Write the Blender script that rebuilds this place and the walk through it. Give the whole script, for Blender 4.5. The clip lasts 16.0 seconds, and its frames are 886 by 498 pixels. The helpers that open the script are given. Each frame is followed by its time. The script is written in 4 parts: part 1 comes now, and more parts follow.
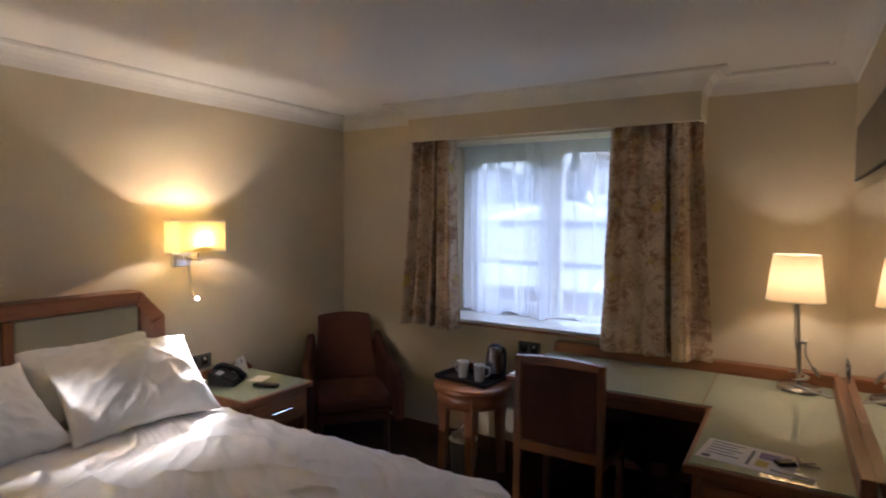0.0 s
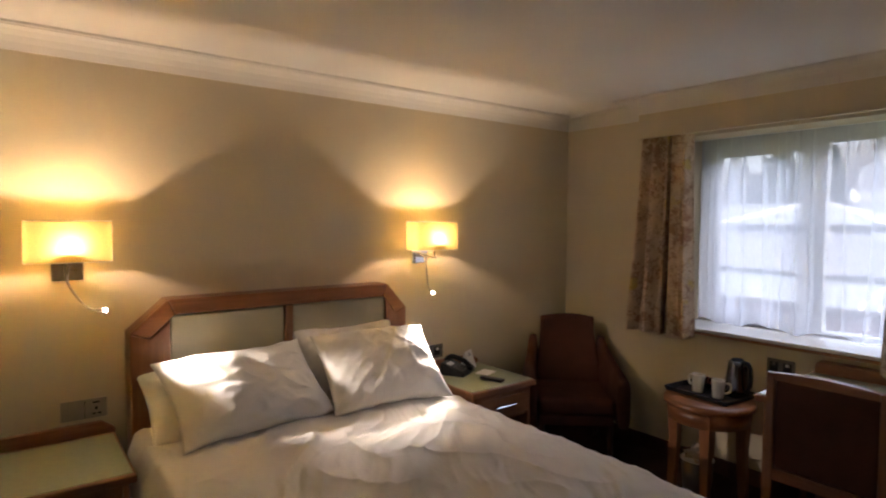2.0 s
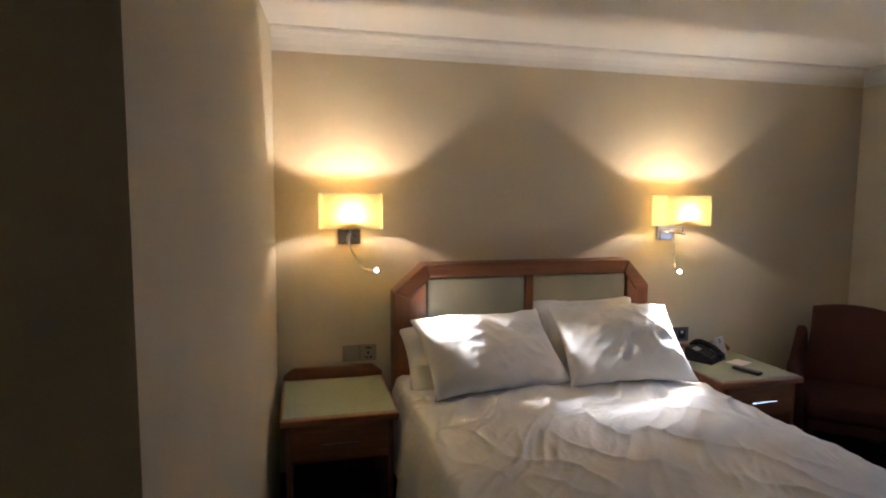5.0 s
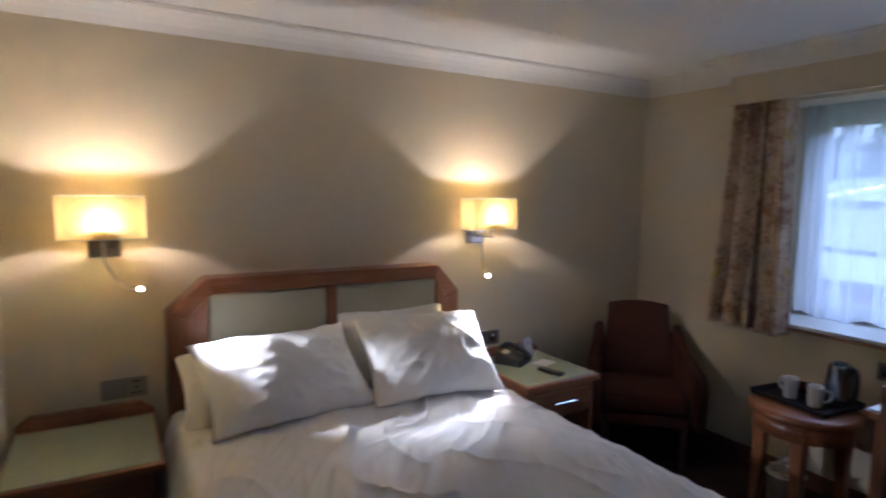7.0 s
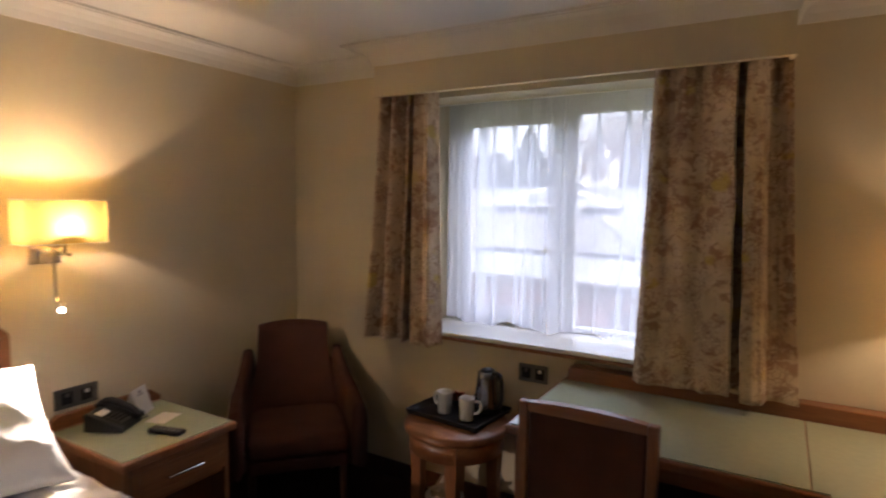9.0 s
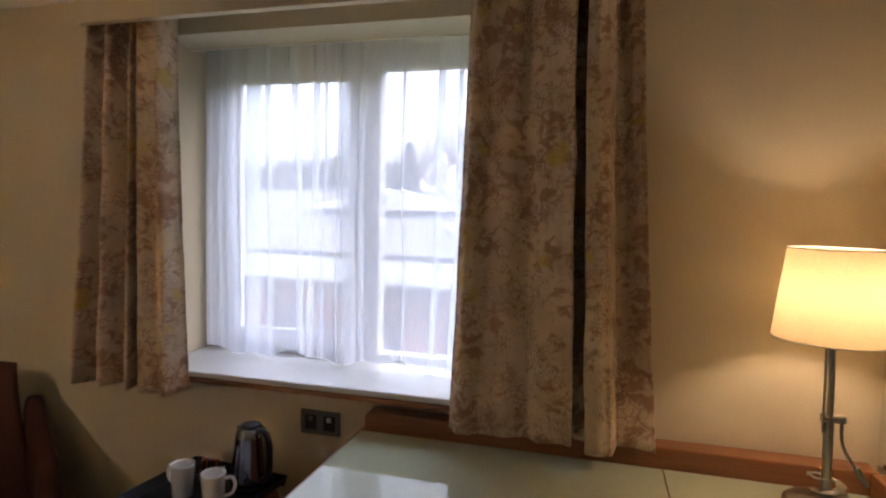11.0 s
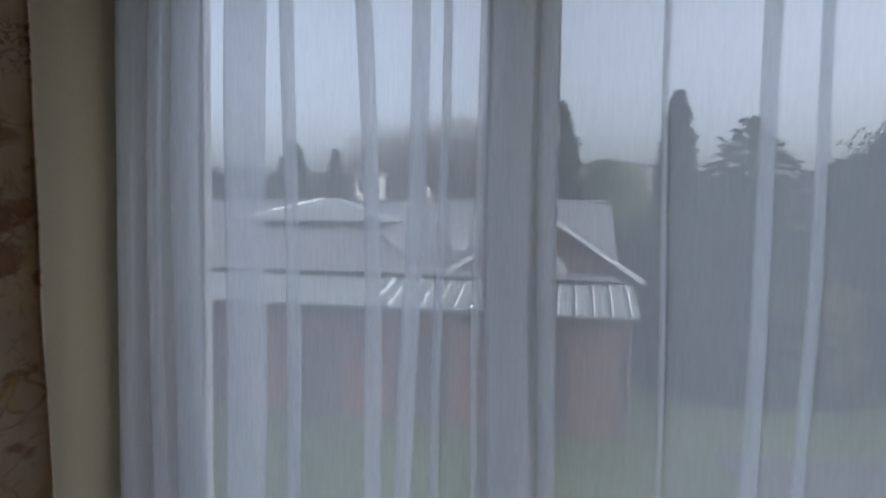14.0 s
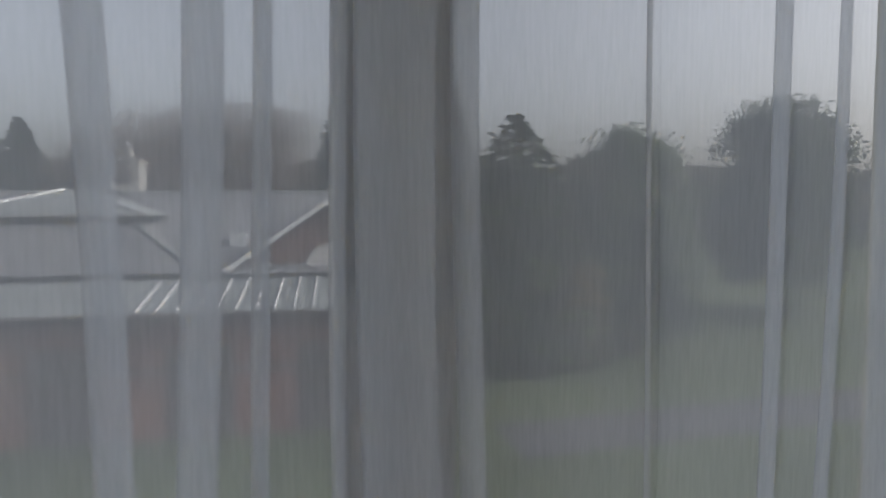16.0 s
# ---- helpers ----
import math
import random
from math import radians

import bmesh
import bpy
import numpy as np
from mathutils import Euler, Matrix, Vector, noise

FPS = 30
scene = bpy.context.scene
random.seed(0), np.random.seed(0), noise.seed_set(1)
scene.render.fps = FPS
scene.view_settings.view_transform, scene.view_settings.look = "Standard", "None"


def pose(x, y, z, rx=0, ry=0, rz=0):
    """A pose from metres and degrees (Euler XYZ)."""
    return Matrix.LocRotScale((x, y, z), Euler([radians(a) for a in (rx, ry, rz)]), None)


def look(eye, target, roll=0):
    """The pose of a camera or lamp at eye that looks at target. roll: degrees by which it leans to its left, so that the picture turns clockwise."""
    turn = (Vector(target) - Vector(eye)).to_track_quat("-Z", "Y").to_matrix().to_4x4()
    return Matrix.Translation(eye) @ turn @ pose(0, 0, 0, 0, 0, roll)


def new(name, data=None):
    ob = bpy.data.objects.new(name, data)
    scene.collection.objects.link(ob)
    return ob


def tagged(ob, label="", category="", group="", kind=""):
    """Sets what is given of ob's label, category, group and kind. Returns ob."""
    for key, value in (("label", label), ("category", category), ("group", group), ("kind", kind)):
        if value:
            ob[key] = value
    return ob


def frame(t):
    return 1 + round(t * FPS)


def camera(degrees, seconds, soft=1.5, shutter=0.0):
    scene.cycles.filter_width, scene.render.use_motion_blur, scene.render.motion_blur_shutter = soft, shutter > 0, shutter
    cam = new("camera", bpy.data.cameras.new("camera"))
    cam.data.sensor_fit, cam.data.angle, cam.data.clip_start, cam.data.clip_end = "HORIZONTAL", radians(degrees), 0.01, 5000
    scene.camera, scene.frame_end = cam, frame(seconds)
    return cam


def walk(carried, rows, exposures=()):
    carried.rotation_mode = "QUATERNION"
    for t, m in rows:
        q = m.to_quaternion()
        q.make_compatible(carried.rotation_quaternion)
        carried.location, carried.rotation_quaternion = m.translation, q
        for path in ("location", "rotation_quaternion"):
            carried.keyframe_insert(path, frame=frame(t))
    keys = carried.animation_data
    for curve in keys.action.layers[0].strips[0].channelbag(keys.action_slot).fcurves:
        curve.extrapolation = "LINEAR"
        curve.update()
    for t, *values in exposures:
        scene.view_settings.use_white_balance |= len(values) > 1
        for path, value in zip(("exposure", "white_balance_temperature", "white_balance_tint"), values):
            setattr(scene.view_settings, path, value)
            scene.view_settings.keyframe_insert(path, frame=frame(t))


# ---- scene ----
cam = camera(75.5, 16.0, soft=2.0, shutter=0.4)
PATH = [
    (0, (0.451, 1.771, 1.566), (-0.591, 3.475, 1.455), 0.4),
    (0.5, (0.424, 1.765, 1.559), (-0.768, 3.367, 1.454), 0.4),
    (1, (0.404, 1.739, 1.562), (-0.93, 3.226, 1.457), 0.3),
    (1.5, (0.394, 1.738, 1.548), (-1.081, 3.085, 1.447), 0.4),
    (2, (0.4, 1.72, 1.543), (-1.187, 2.934, 1.442), 0.3),
    (2.5, (0.395, 1.713, 1.534), (-1.298, 2.772, 1.43), 0.3),
    (3, (0.371, 1.684, 1.51), (-1.417, 2.574, 1.408), 0.2),
    (3.5, (0.365, 1.639, 1.502), (-1.493, 2.37, 1.387), 0.3),
    (3.7, (0.373, 1.634, 1.502), (-1.509, 2.3, 1.377), 0.3),
    (5.8, (0.432, 1.754, 1.532), (-1.503, 2.224, 1.343), 0.3),
    (6, (0.42, 1.775, 1.53), (-1.509, 2.271, 1.34), 0.5),
    (6.5, (0.343, 1.857, 1.534), (-1.534, 2.523, 1.348), 0.5),
    (7, (0.236, 1.948, 1.569), (-1.483, 2.951, 1.368), 0.8),
    (7.5, (0.217, 2.101, 1.535), (-1.266, 3.43, 1.353), 0.6),
    (8, (0.202, 2.291, 1.535), (-1.132, 3.771, 1.361), 0.5),
    (8.5, (0.115, 2.45, 1.534), (-1.098, 4.031, 1.363), 0.6),
    (9, (0.022, 2.61, 1.54), (-0.991, 4.327, 1.38), 0.8),
    (9.5, (0.02, 2.836, 1.513), (-0.785, 4.66, 1.353), 0.7),
    (10, (0.053, 3.053, 1.504), (-0.655, 4.917, 1.35), 0.5),
    (10.2, (0.044, 3.115, 1.496), (-0.632, 4.991, 1.345), 0.8),
    (12.3, (-0.458, 3.925, 1.452), (-0.800, 5.893, 1.350), 0.7),
    (12.5, (-0.537, 4.001, 1.460), (-0.887, 5.968, 1.364), 0.7),
    (13, (-0.730, 4.145, 1.486), (-1.048, 6.118, 1.390), 0.9),
    (13.5, (-0.858, 4.331, 1.475), (-1.143, 6.308, 1.376), 1.0),
    (14, (-0.937, 4.505, 1.483), (-1.187, 6.487, 1.387), 0.7),
    (14.5, (-1.041, 4.615, 1.483), (-1.171, 6.609, 1.402), 0.5),
    (15, (-1.089, 4.696, 1.475), (-0.893, 6.684, 1.393), 0.1),
    (15.5, (-1.054, 4.820, 1.460), (-0.656, 6.777, 1.367), -0.5),
    (16, (-1.018, 4.904, 1.465), (-0.528, 6.839, 1.343), -0.3),
]
# the clip's camera closes down as the window fills its view
EXPOSURES = [(0.0, 3.85, 5150, 26), (1.0, 3.75, 5400, 26), (2.0, 3.75, 6050, 27), (2.9, 3.7, 6350, 28), (3.5, 3.75, 6000, 25), (6.0, 3.85, 4700, 22), (6.5, 3.75, 4600, 22), (7.0, 3.6, 4550, 24), (8.0, 3.75, 5350, 25), (9.0, 3.85, 6100, 30), (10.2, 3.95, 6500, 31),
             (12.5, 3.15, 4900, 21), (13.0, 2.75, 5200, 20), (14.0, 2.12, 5900, 20), (15.0, 1.73, 6300, 18), (16.0, 1.6, 6550, 19)]
walk(cam, [(t, look(eye, target, roll)) for t, eye, target, roll in PATH], EXPOSURES)
SKY, SCONCE, DESKLAMP, READ, NET, DAY = 0.088, 0.92, 0.27, 5.5, 0.48, 4.5


# ---------- light ----------
world = bpy.data.worlds.new("world")
scene.world = world
world.use_nodes = True
wn, wl = world.node_tree.nodes, world.node_tree.links
sky = wn.new("ShaderNodeTexSky")
sky.sky_type, sky.sun_disc = "NISHITA", False
sky.sun_elevation, sky.sun_rotation = radians(28), radians(108)
sky.air_density, sky.dust_density, sky.ozone_density = 1.0, 8.0, 1.5
wn["Background"].inputs["Strength"].default_value = SKY
# a thin overcast takes most of the blue out of the sky
veil = wn.new("ShaderNodeHueSaturation")
veil.inputs["Saturation"].default_value = 0.42
wl.new(sky.outputs["Color"], veil.inputs["Color"])
wl.new(veil.outputs["Color"], wn["Background"].inputs["Color"])

sun_data = bpy.data.lights.new("sun", "SUN")
sun_data.energy, sun_data.angle, sun_data.color = 0.4, radians(25), (1.0, 0.97, 0.93)
sun = new("sun", sun_data)
sun.matrix_world = look((28, 1, 16), (0, 10, 0))

# area lamp added outside, above the window: extra sky light on net and room
day = bpy.data.lights.new("daylight_fill", "AREA")
day.shape, day.size, day.size_y, day.energy, day.color = "RECTANGLE", 3.0, 1.5, DAY, (0.76, 0.88, 1.0)
new("daylight_fill", day).matrix_world = look((-0.97, 6.75, 3.0), (-0.97, 5.4, 1.45))


def lamp_point(name, at, watts, colour, radius):
    d = bpy.data.lights.new(name, "POINT")
    d.energy, d.color, d.shadow_soft_size = watts, colour, radius
    ob = new(name, d)
    ob.location = at
    return ob


def lamp_spot(name, at, target, watts, colour, angle, blend, radius):
    d = bpy.data.lights.new(name, "SPOT")
    d.energy, d.color, d.spot_size, d.spot_blend, d.shadow_soft_size = watts, colour, radians(angle), blend, radius
    ob = new(name, d)
    ob.matrix_world = look(at, target)
    return ob


WARM = (1.0, 0.79, 0.49)
XW, XE, YN, CEIL = -2.53, 0.69, 5.165, 2.31
SCONCES = (1.922, 3.762)
for y in SCONCES:
    lamp_point("sconce_bulb", (-2.350, y, 1.424), SCONCE, WARM, 0.020)
lamp_point("desk_bulb", (0.475, 4.92, 1.29), DESKLAMP, WARM, 0.025)
lamp_spot("reading_beam", (-2.315, 2.075, 1.088), (-2.07, 2.67, 0.765), READ, (1.0, 0.88, 0.66), 42, 0.85, 0.018)
lamp_spot("reading_beam", (-2.285, 3.700, 1.048), (-2.03, 3.36, 0.68), READ, (1.0, 0.88, 0.66), 54, 0.75, 0.018)


# ---------- materials ----------
def material(name):
    m = bpy.data.materials.new(name)
    m.use_nodes = True
    n, l = m.node_tree.nodes, m.node_tree.links
    return m, n, l, n["Principled BSDF"]


def coords(n, l, stretch=(1, 1, 1), turn=(0, 0, 0)):
    tc, mp = n.new("ShaderNodeTexCoord"), n.new("ShaderNodeMapping")
    mp.inputs["Scale"].default_value = stretch
    mp.inputs["Rotation"].default_value = turn
    l.new(tc.outputs["Object"], mp.inputs["Vector"])
    return mp.outputs["Vector"]


def noise_tex(n, l, vec, scale, detail=4, rough=0.55, distortion=0.0):
    t = n.new("ShaderNodeTexNoise")
    t.inputs["Scale"].default_value, t.inputs["Detail"].default_value = scale, detail
    t.inputs["Roughness"].default_value, t.inputs["Distortion"].default_value = rough, distortion
    l.new(vec, t.inputs["Vector"])
    return t.outputs["Fac"]


def ramp(n, l, fac, stops):
    r = n.new("ShaderNodeValToRGB")
    while len(r.color_ramp.elements) < len(stops):
        r.color_ramp.elements.new(0.5)
    for e, (p, c) in zip(r.color_ramp.elements, stops):
        e.position, e.color = p, (*c, 1)
    l.new(fac, r.inputs["Fac"])
    return r.outputs["Color"]


def mix(n, l, fac, a, b, mode="MIX"):
    x = n.new("ShaderNodeMix")
    x.data_type, x.blend_type = "RGBA", mode
    if isinstance(fac, float):
        x.inputs[0].default_value = fac
    else:
        l.new(fac, x.inputs[0])
    for v, s in ((a, x.inputs[6]), (b, x.inputs[7])):
        if isinstance(v, tuple):
            s.default_value = (*v, 1)
        else:
            l.new(v, s)
    return x.outputs[2]


def bump(n, l, b, fac, strength, distance):
    k = n.new("ShaderNodeBump")
    k.inputs["Strength"].default_value, k.inputs["Distance"].default_value = strength, distance
    l.new(fac, k.inputs["Height"])
    l.new(k.outputs["Normal"], b.inputs["Normal"])


def shade(c, k):
    return tuple(min(1.0, max(0.0, v * k)) for v in c)


def plain(name, c, rough=0.5, metal=0.0, var=0.12, scale=3.0, fine=60.0, relief=0.15, depth=0.002, stretch=(1, 1, 1), spec=0.5, coat=0.0):
    """Paint, plastic, cloth or metal: a base colour with slow stains and fine grain."""
    m, n, l, b = material(name)
    v = coords(n, l, stretch)
    slow = ramp(n, l, noise_tex(n, l, v, scale, 5), [(0.3, shade(c, 1 - var)), (0.7, shade(c, 1 + var * 0.5))])
    grain = noise_tex(n, l, v, fine, 3)
    g = ramp(n, l, grain, [(0.3, (0.90,) * 3), (0.7, (1.0,) * 3)])
    l.new(mix(n, l, 0.6, slow, g, "MULTIPLY"), b.inputs["Base Color"])
    r = n.new("ShaderNodeMapRange")
    r.inputs["To Min"].default_value, r.inputs["To Max"].default_value = rough * 0.85, min(1, rough * 1.15)
    l.new(noise_tex(n, l, v, scale * 4, 3), r.inputs["Value"])
    l.new(r.outputs["Result"], b.inputs["Roughness"])
    b.inputs["Metallic"].default_value, b.inputs["Specular IOR Level"].default_value, b.inputs["Coat Weight"].default_value = metal, spec, coat
    if relief:
        bump(n, l, b, grain, relief, depth)
    return m


def wood(name, dark, light, rough=0.38, along=(1, 14, 14), coat=0.25):
    m, n, l, b = material(name)
    v = coords(n, l, along)
    rings = noise_tex(n, l, v, 2.2, 6, 0.6, 0.8)
    fine = noise_tex(n, l, v, 16, 4, 0.6)
    c = ramp(n, l, rings, [(0.25, dark), (0.5, tuple((a + d) / 2 for a, d in zip(dark, light))), (0.75, light)])
    g = ramp(n, l, fine, [(0.3, (0.78,) * 3), (0.7, (1.0,) * 3)])
    l.new(mix(n, l, 0.7, c, g, "MULTIPLY"), b.inputs["Base Color"])
    b.inputs["Roughness"].default_value, b.inputs["Coat Weight"].default_value, b.inputs["Coat Roughness"].default_value = rough, coat, 0.25
    bump(n, l, b, fine, 0.08, 0.001)
    return m


def sheer(name):
    """Net curtain: open weave that lets light straight through, with a white thread that scatters it."""
    m, n, l, b = material(name)
    n.remove(b)
    v = coords(n, l, (300, 300, 24))
    thread = noise_tex(n, l, v, 1.0, 4, 0.7)
    f = n.new("ShaderNodeMath")
    f.operation = "MULTIPLY_ADD"
    l.new(thread, f.inputs[0])
    f.inputs[1].default_value, f.inputs[2].default_value = 0.18, NET - 0.09
    tr, df, tl, m1, m2 = (n.new("ShaderNode" + k) for k in ("BsdfTransparent", "BsdfDiffuse", "BsdfTranslucent", "MixShader", "MixShader"))
    df.inputs["Color"].default_value = (0.86, 0.86, 0.88, 1)
    tl.inputs["Color"].default_value = (0.90, 0.92, 0.95, 1)
    m1.inputs[0].default_value = 0.78
    l.new(df.outputs[0], m1.inputs[1]), l.new(tl.outputs[0], m1.inputs[2])
    l.new(f.outputs[0], m2.inputs[0]), l.new(tr.outputs[0], m2.inputs[1]), l.new(m1.outputs[0], m2.inputs[2])
    l.new(m2.outputs[0], n["Material Output"].inputs["Surface"])
    return m


def shade_cloth(name, c, part_through=0.6):
    m, n, l, b = material(name)
    n.remove(b)
    v = coords(n, l, (1, 1, 1))
    weave = ramp(n, l, noise_tex(n, l, v, 140, 3), [(0.3, shade(c, 0.9)), (0.7, c)])
    df, tl, m1 = (n.new("ShaderNode" + k) for k in ("BsdfDiffuse", "BsdfTranslucent", "MixShader"))
    l.new(weave, df.inputs["Color"]), l.new(weave, tl.inputs["Color"])
    m1.inputs[0].default_value = part_through
    l.new(df.outputs[0], m1.inputs[1]), l.new(tl.outputs[0], m1.inputs[2])
    l.new(m1.outputs[0], n["Material Output"].inputs["Surface"])
    return m


def curtain_cloth(name):
    """Heavy lined cotton with a printed foliage pattern in taupe, brown and ochre."""
    m, n, l, b = material(name)
    v = coords(n, l, (1, 1, 1))
    base = ramp(n, l, noise_tex(n, l, v, 8, 4), [(0.35, (0.55, 0.415, 0.28)), (0.65, (0.69, 0.555, 0.395))])
    dabs = noise_tex(n, l, coords(n, l, (1.0, 1.0, 1.25)), 24, 4, 0.6, 0.7)
    patch = noise_tex(n, l, v, 5, 3, 0.5, 0.8)
    dm = n.new("ShaderNodeMath")
    dm.operation = "MULTIPLY_ADD"
    l.new(patch, dm.inputs[0])
    dm.inputs[1].default_value = 0.62
    l.new(dabs, dm.inputs[2])
    c = mix(n, l, ramp(n, l, dm.outputs[0], [(0.82, (0, 0, 0)), (0.93, (0.75, 0.75, 0.75))]), base, (0.31, 0.165, 0.10))
    # petals drawn in dark outline
    petal = n.new("ShaderNodeTexVoronoi")
    petal.feature = "DISTANCE_TO_EDGE"
    petal.inputs["Scale"].default_value = 44
    warp = n.new("ShaderNodeVectorMath")
    warp.operation = "MULTIPLY_ADD"
    wob = n.new("ShaderNodeTexNoise")
    wob.inputs["Scale"].default_value = 18
    l.new(v, wob.inputs["Vector"])
    l.new(wob.outputs["Color"], warp.inputs[0])
    warp.inputs[1].default_value = (0.05, 0.05, 0.05)
    l.new(v, warp.inputs[2])
    l.new(warp.outputs[0], petal.inputs["Vector"])
    lines = mix(n, l, ramp(n, l, petal.outputs["Distance"], [(0.03, (0.5, 0.5, 0.5)), (0.11, (0, 0, 0))]), c, (0.24, 0.11, 0.075))
    c = mix(n, l, ramp(n, l, noise_tex(n, l, coords(n, l, (1, 1, 1), (0.1, 0.9, 0.2)), 9, 3), [(0.50, (0, 0, 0)), (0.58, (1, 1, 1))]), c, lines)
    wave = n.new("ShaderNodeTexWave")
    wave.inputs["Scale"].default_value, wave.inputs["Distortion"].default_value, wave.inputs["Detail"].default_value, wave.inputs["Detail Scale"].default_value = 34, 16, 3, 1.8
    l.new(v, wave.inputs["Vector"])
    veins = mix(n, l, ramp(n, l, wave.outputs["Fac"], [(0.62, (0, 0, 0)), (0.80, (0.7, 0.7, 0.7))]), c, (0.24, 0.135, 0.10))
    c = mix(n, l, ramp(n, l, noise_tex(n, l, coords(n, l, (1, 1, 1), (0.7, 0.1, 0.3)), 7, 3), [(0.52, (0, 0, 0)), (0.58, (1, 1, 1))]), c, veins)
    och = noise_tex(n, l, coords(n, l, (1, 1, 1), (0.4, 0.2, 0.9)), 6.5, 3)
    c = mix(n, l, ramp(n, l, och, [(0.63, (0, 0, 0)), (0.70, (0.7, 0.7, 0.7))]), c, (0.55, 0.40, 0.08))
    l.new(c, b.inputs["Base Color"])
    b.inputs["Roughness"].default_value, b.inputs["Sheen Weight"].default_value, b.inputs["Specular IOR Level"].default_value = 0.9, 0.2, 0.15
    bump(n, l, b, noise_tex(n, l, v, 320, 2), 0.25, 0.001)
    return m


def linen(name, c):
    m, n, l, b = material(name)
    v = coords(n, l)
    w = noise_tex(n, l, v, 7, 5, 0.6, 0.6)
    f = noise_tex(n, l, v, 260, 2)
    l.new(ramp(n, l, w, [(0.3, shade(c, 0.93)), (0.7, c)]), b.inputs["Base Color"])
    b.inputs["Roughness"].default_value, b.inputs["Sheen Weight"].default_value, b.inputs["Specular IOR Level"].default_value = 0.85, 0.25, 0.2
    k, k2 = n.new("ShaderNodeBump"), n.new("ShaderNodeBump")
    k.inputs["Strength"].default_value, k.inputs["Distance"].default_value = 0.28, 0.012
    k2.inputs["Strength"].default_value, k2.inputs["Distance"].default_value = 0.15, 0.0008
    l.new(noise_tex(n, l, coords(n, l, (1, 1.8, 1.4), (0, 0, 0.5)), 11, 4, 0.55, 1.2), k.inputs["Height"])
    l.new(f, k2.inputs["Height"]), l.new(k.outputs[0], k2.inputs["Normal"]), l.new(k2.outputs[0], b.inputs["Normal"])
    return m


def glass(name):
    m, n, l, b = material(name)
    n.remove(b)
    tr, gl, m1 = (n.new("ShaderNode" + k) for k in ("BsdfTransparent", "BsdfGlossy", "MixShader"))
    gl.inputs["Roughness"].default_value = 0.02
    tr.inputs["Color"].default_value = (0.93, 0.96, 0.95, 1)
    m1.inputs[0].default_value = 0.035
    l.new(tr.outputs[0], m1.inputs[1]), l.new(gl.outputs[0], m1.inputs[2])
    l.new(m1.outputs[0], n["Material Output"].inputs["Surface"])
    return m


def glow(name, c, strength):
    m, n, l, b = material(name)
    b.inputs["Base Color"].default_value = (0.9, 0.9, 0.9, 1)
    b.inputs["Emission Color"].default_value, b.inputs["Emission Strength"].default_value = (*c, 1), strength
    return m


def foliage(name, dark, light):
    m, n, l, b = material(name)
    g = n.new("ShaderNodeNewGeometry")
    l.new(ramp(n, l, g.outputs["Random Per Island"], [(0.0, dark), (1.0, light)]), b.inputs["Base Color"])
    b.inputs["Roughness"].default_value, b.inputs["Specular IOR Level"].default_value = 0.7, 0.2
    return m


PAINT = plain("cream_wall_paint", (0.67, 0.58, 0.41), 0.75, var=0.05, scale=1.2, fine=220, relief=0.25, depth=0.001, spec=0.25)
WHITE = plain("white_ceiling_paint", (0.78, 0.75, 0.70), 0.85, var=0.04, scale=1.0, fine=180, relief=0.15, depth=0.001, spec=0.15)
GLOSS = plain("white_gloss_paint", (0.80, 0.79, 0.75), 0.3, var=0.04, relief=0.05)
PVC = plain("white_window_plastic", (0.80, 0.80, 0.80), 0.3, var=0.03, relief=0.0)
CARPET = plain("dark_brown_carpet", (0.055, 0.032, 0.024), 0.98, var=0.3, scale=6, fine=240, relief=0.8, depth=0.006, spec=0.05)
WOOD_Y = wood("cherry_wood_y", (0.20, 0.068, 0.022), (0.36, 0.15, 0.055), along=(14, 1, 14))
WOOD_X = wood("cherry_wood_x", (0.20, 0.068, 0.022), (0.36, 0.15, 0.055), along=(1, 14, 14))
WOOD_Z = wood("cherry_wood_z", (0.19, 0.064, 0.021), (0.34, 0.14, 0.05), along=(14, 14, 1))
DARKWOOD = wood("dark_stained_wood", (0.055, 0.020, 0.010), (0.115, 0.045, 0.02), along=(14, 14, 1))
GREENTOP = plain("pale_green_glass_top", (0.50, 0.54, 0.38), 0.03, var=0.05, scale=2, fine=40, relief=0.0, spec=0.55, coat=0.4)
PAD = plain("pale_green_padded_vinyl", (0.52, 0.48, 0.32), 0.6, var=0.06, scale=5, fine=300, relief=0.3, depth=0.001)
LINEN = linen("white_cotton_bed_linen", (0.82, 0.79, 0.74))
DUVET = linen("white_cotton_duvet", (0.80, 0.77, 0.73))
CURTAIN = curtain_cloth("printed_curtain_cotton")
DARKFOLD = plain("dark_curtain_fold", (0.065, 0.038, 0.03), 0.9, relief=0.2)
NETTING = sheer("white_net_voile")
SHADE = shade_cloth("cream_lampshade_cloth", (0.71, 0.54, 0.19), 0.16)
SHADE2 = shade_cloth("ivory_lampshade_cloth", (0.76, 0.61, 0.35), 0.25)
CHROME = plain("polished_chrome", (0.72, 0.72, 0.74), 0.12, 1.0, var=0.05, relief=0.0)
BRUSHED = plain("brushed_steel", (0.42, 0.41, 0.39), 0.32, 1.0, var=0.1, fine=200, relief=0.05, stretch=(1, 1, 8))
SOCKETSTEEL = plain("brushed_steel_plate", (0.34, 0.315, 0.26), 0.42, 0.6, var=0.1, relief=0.03)
KETTLE = plain("dark_polished_steel", (0.30, 0.31, 0.35), 0.14, 1.0, var=0.05, relief=0.0)
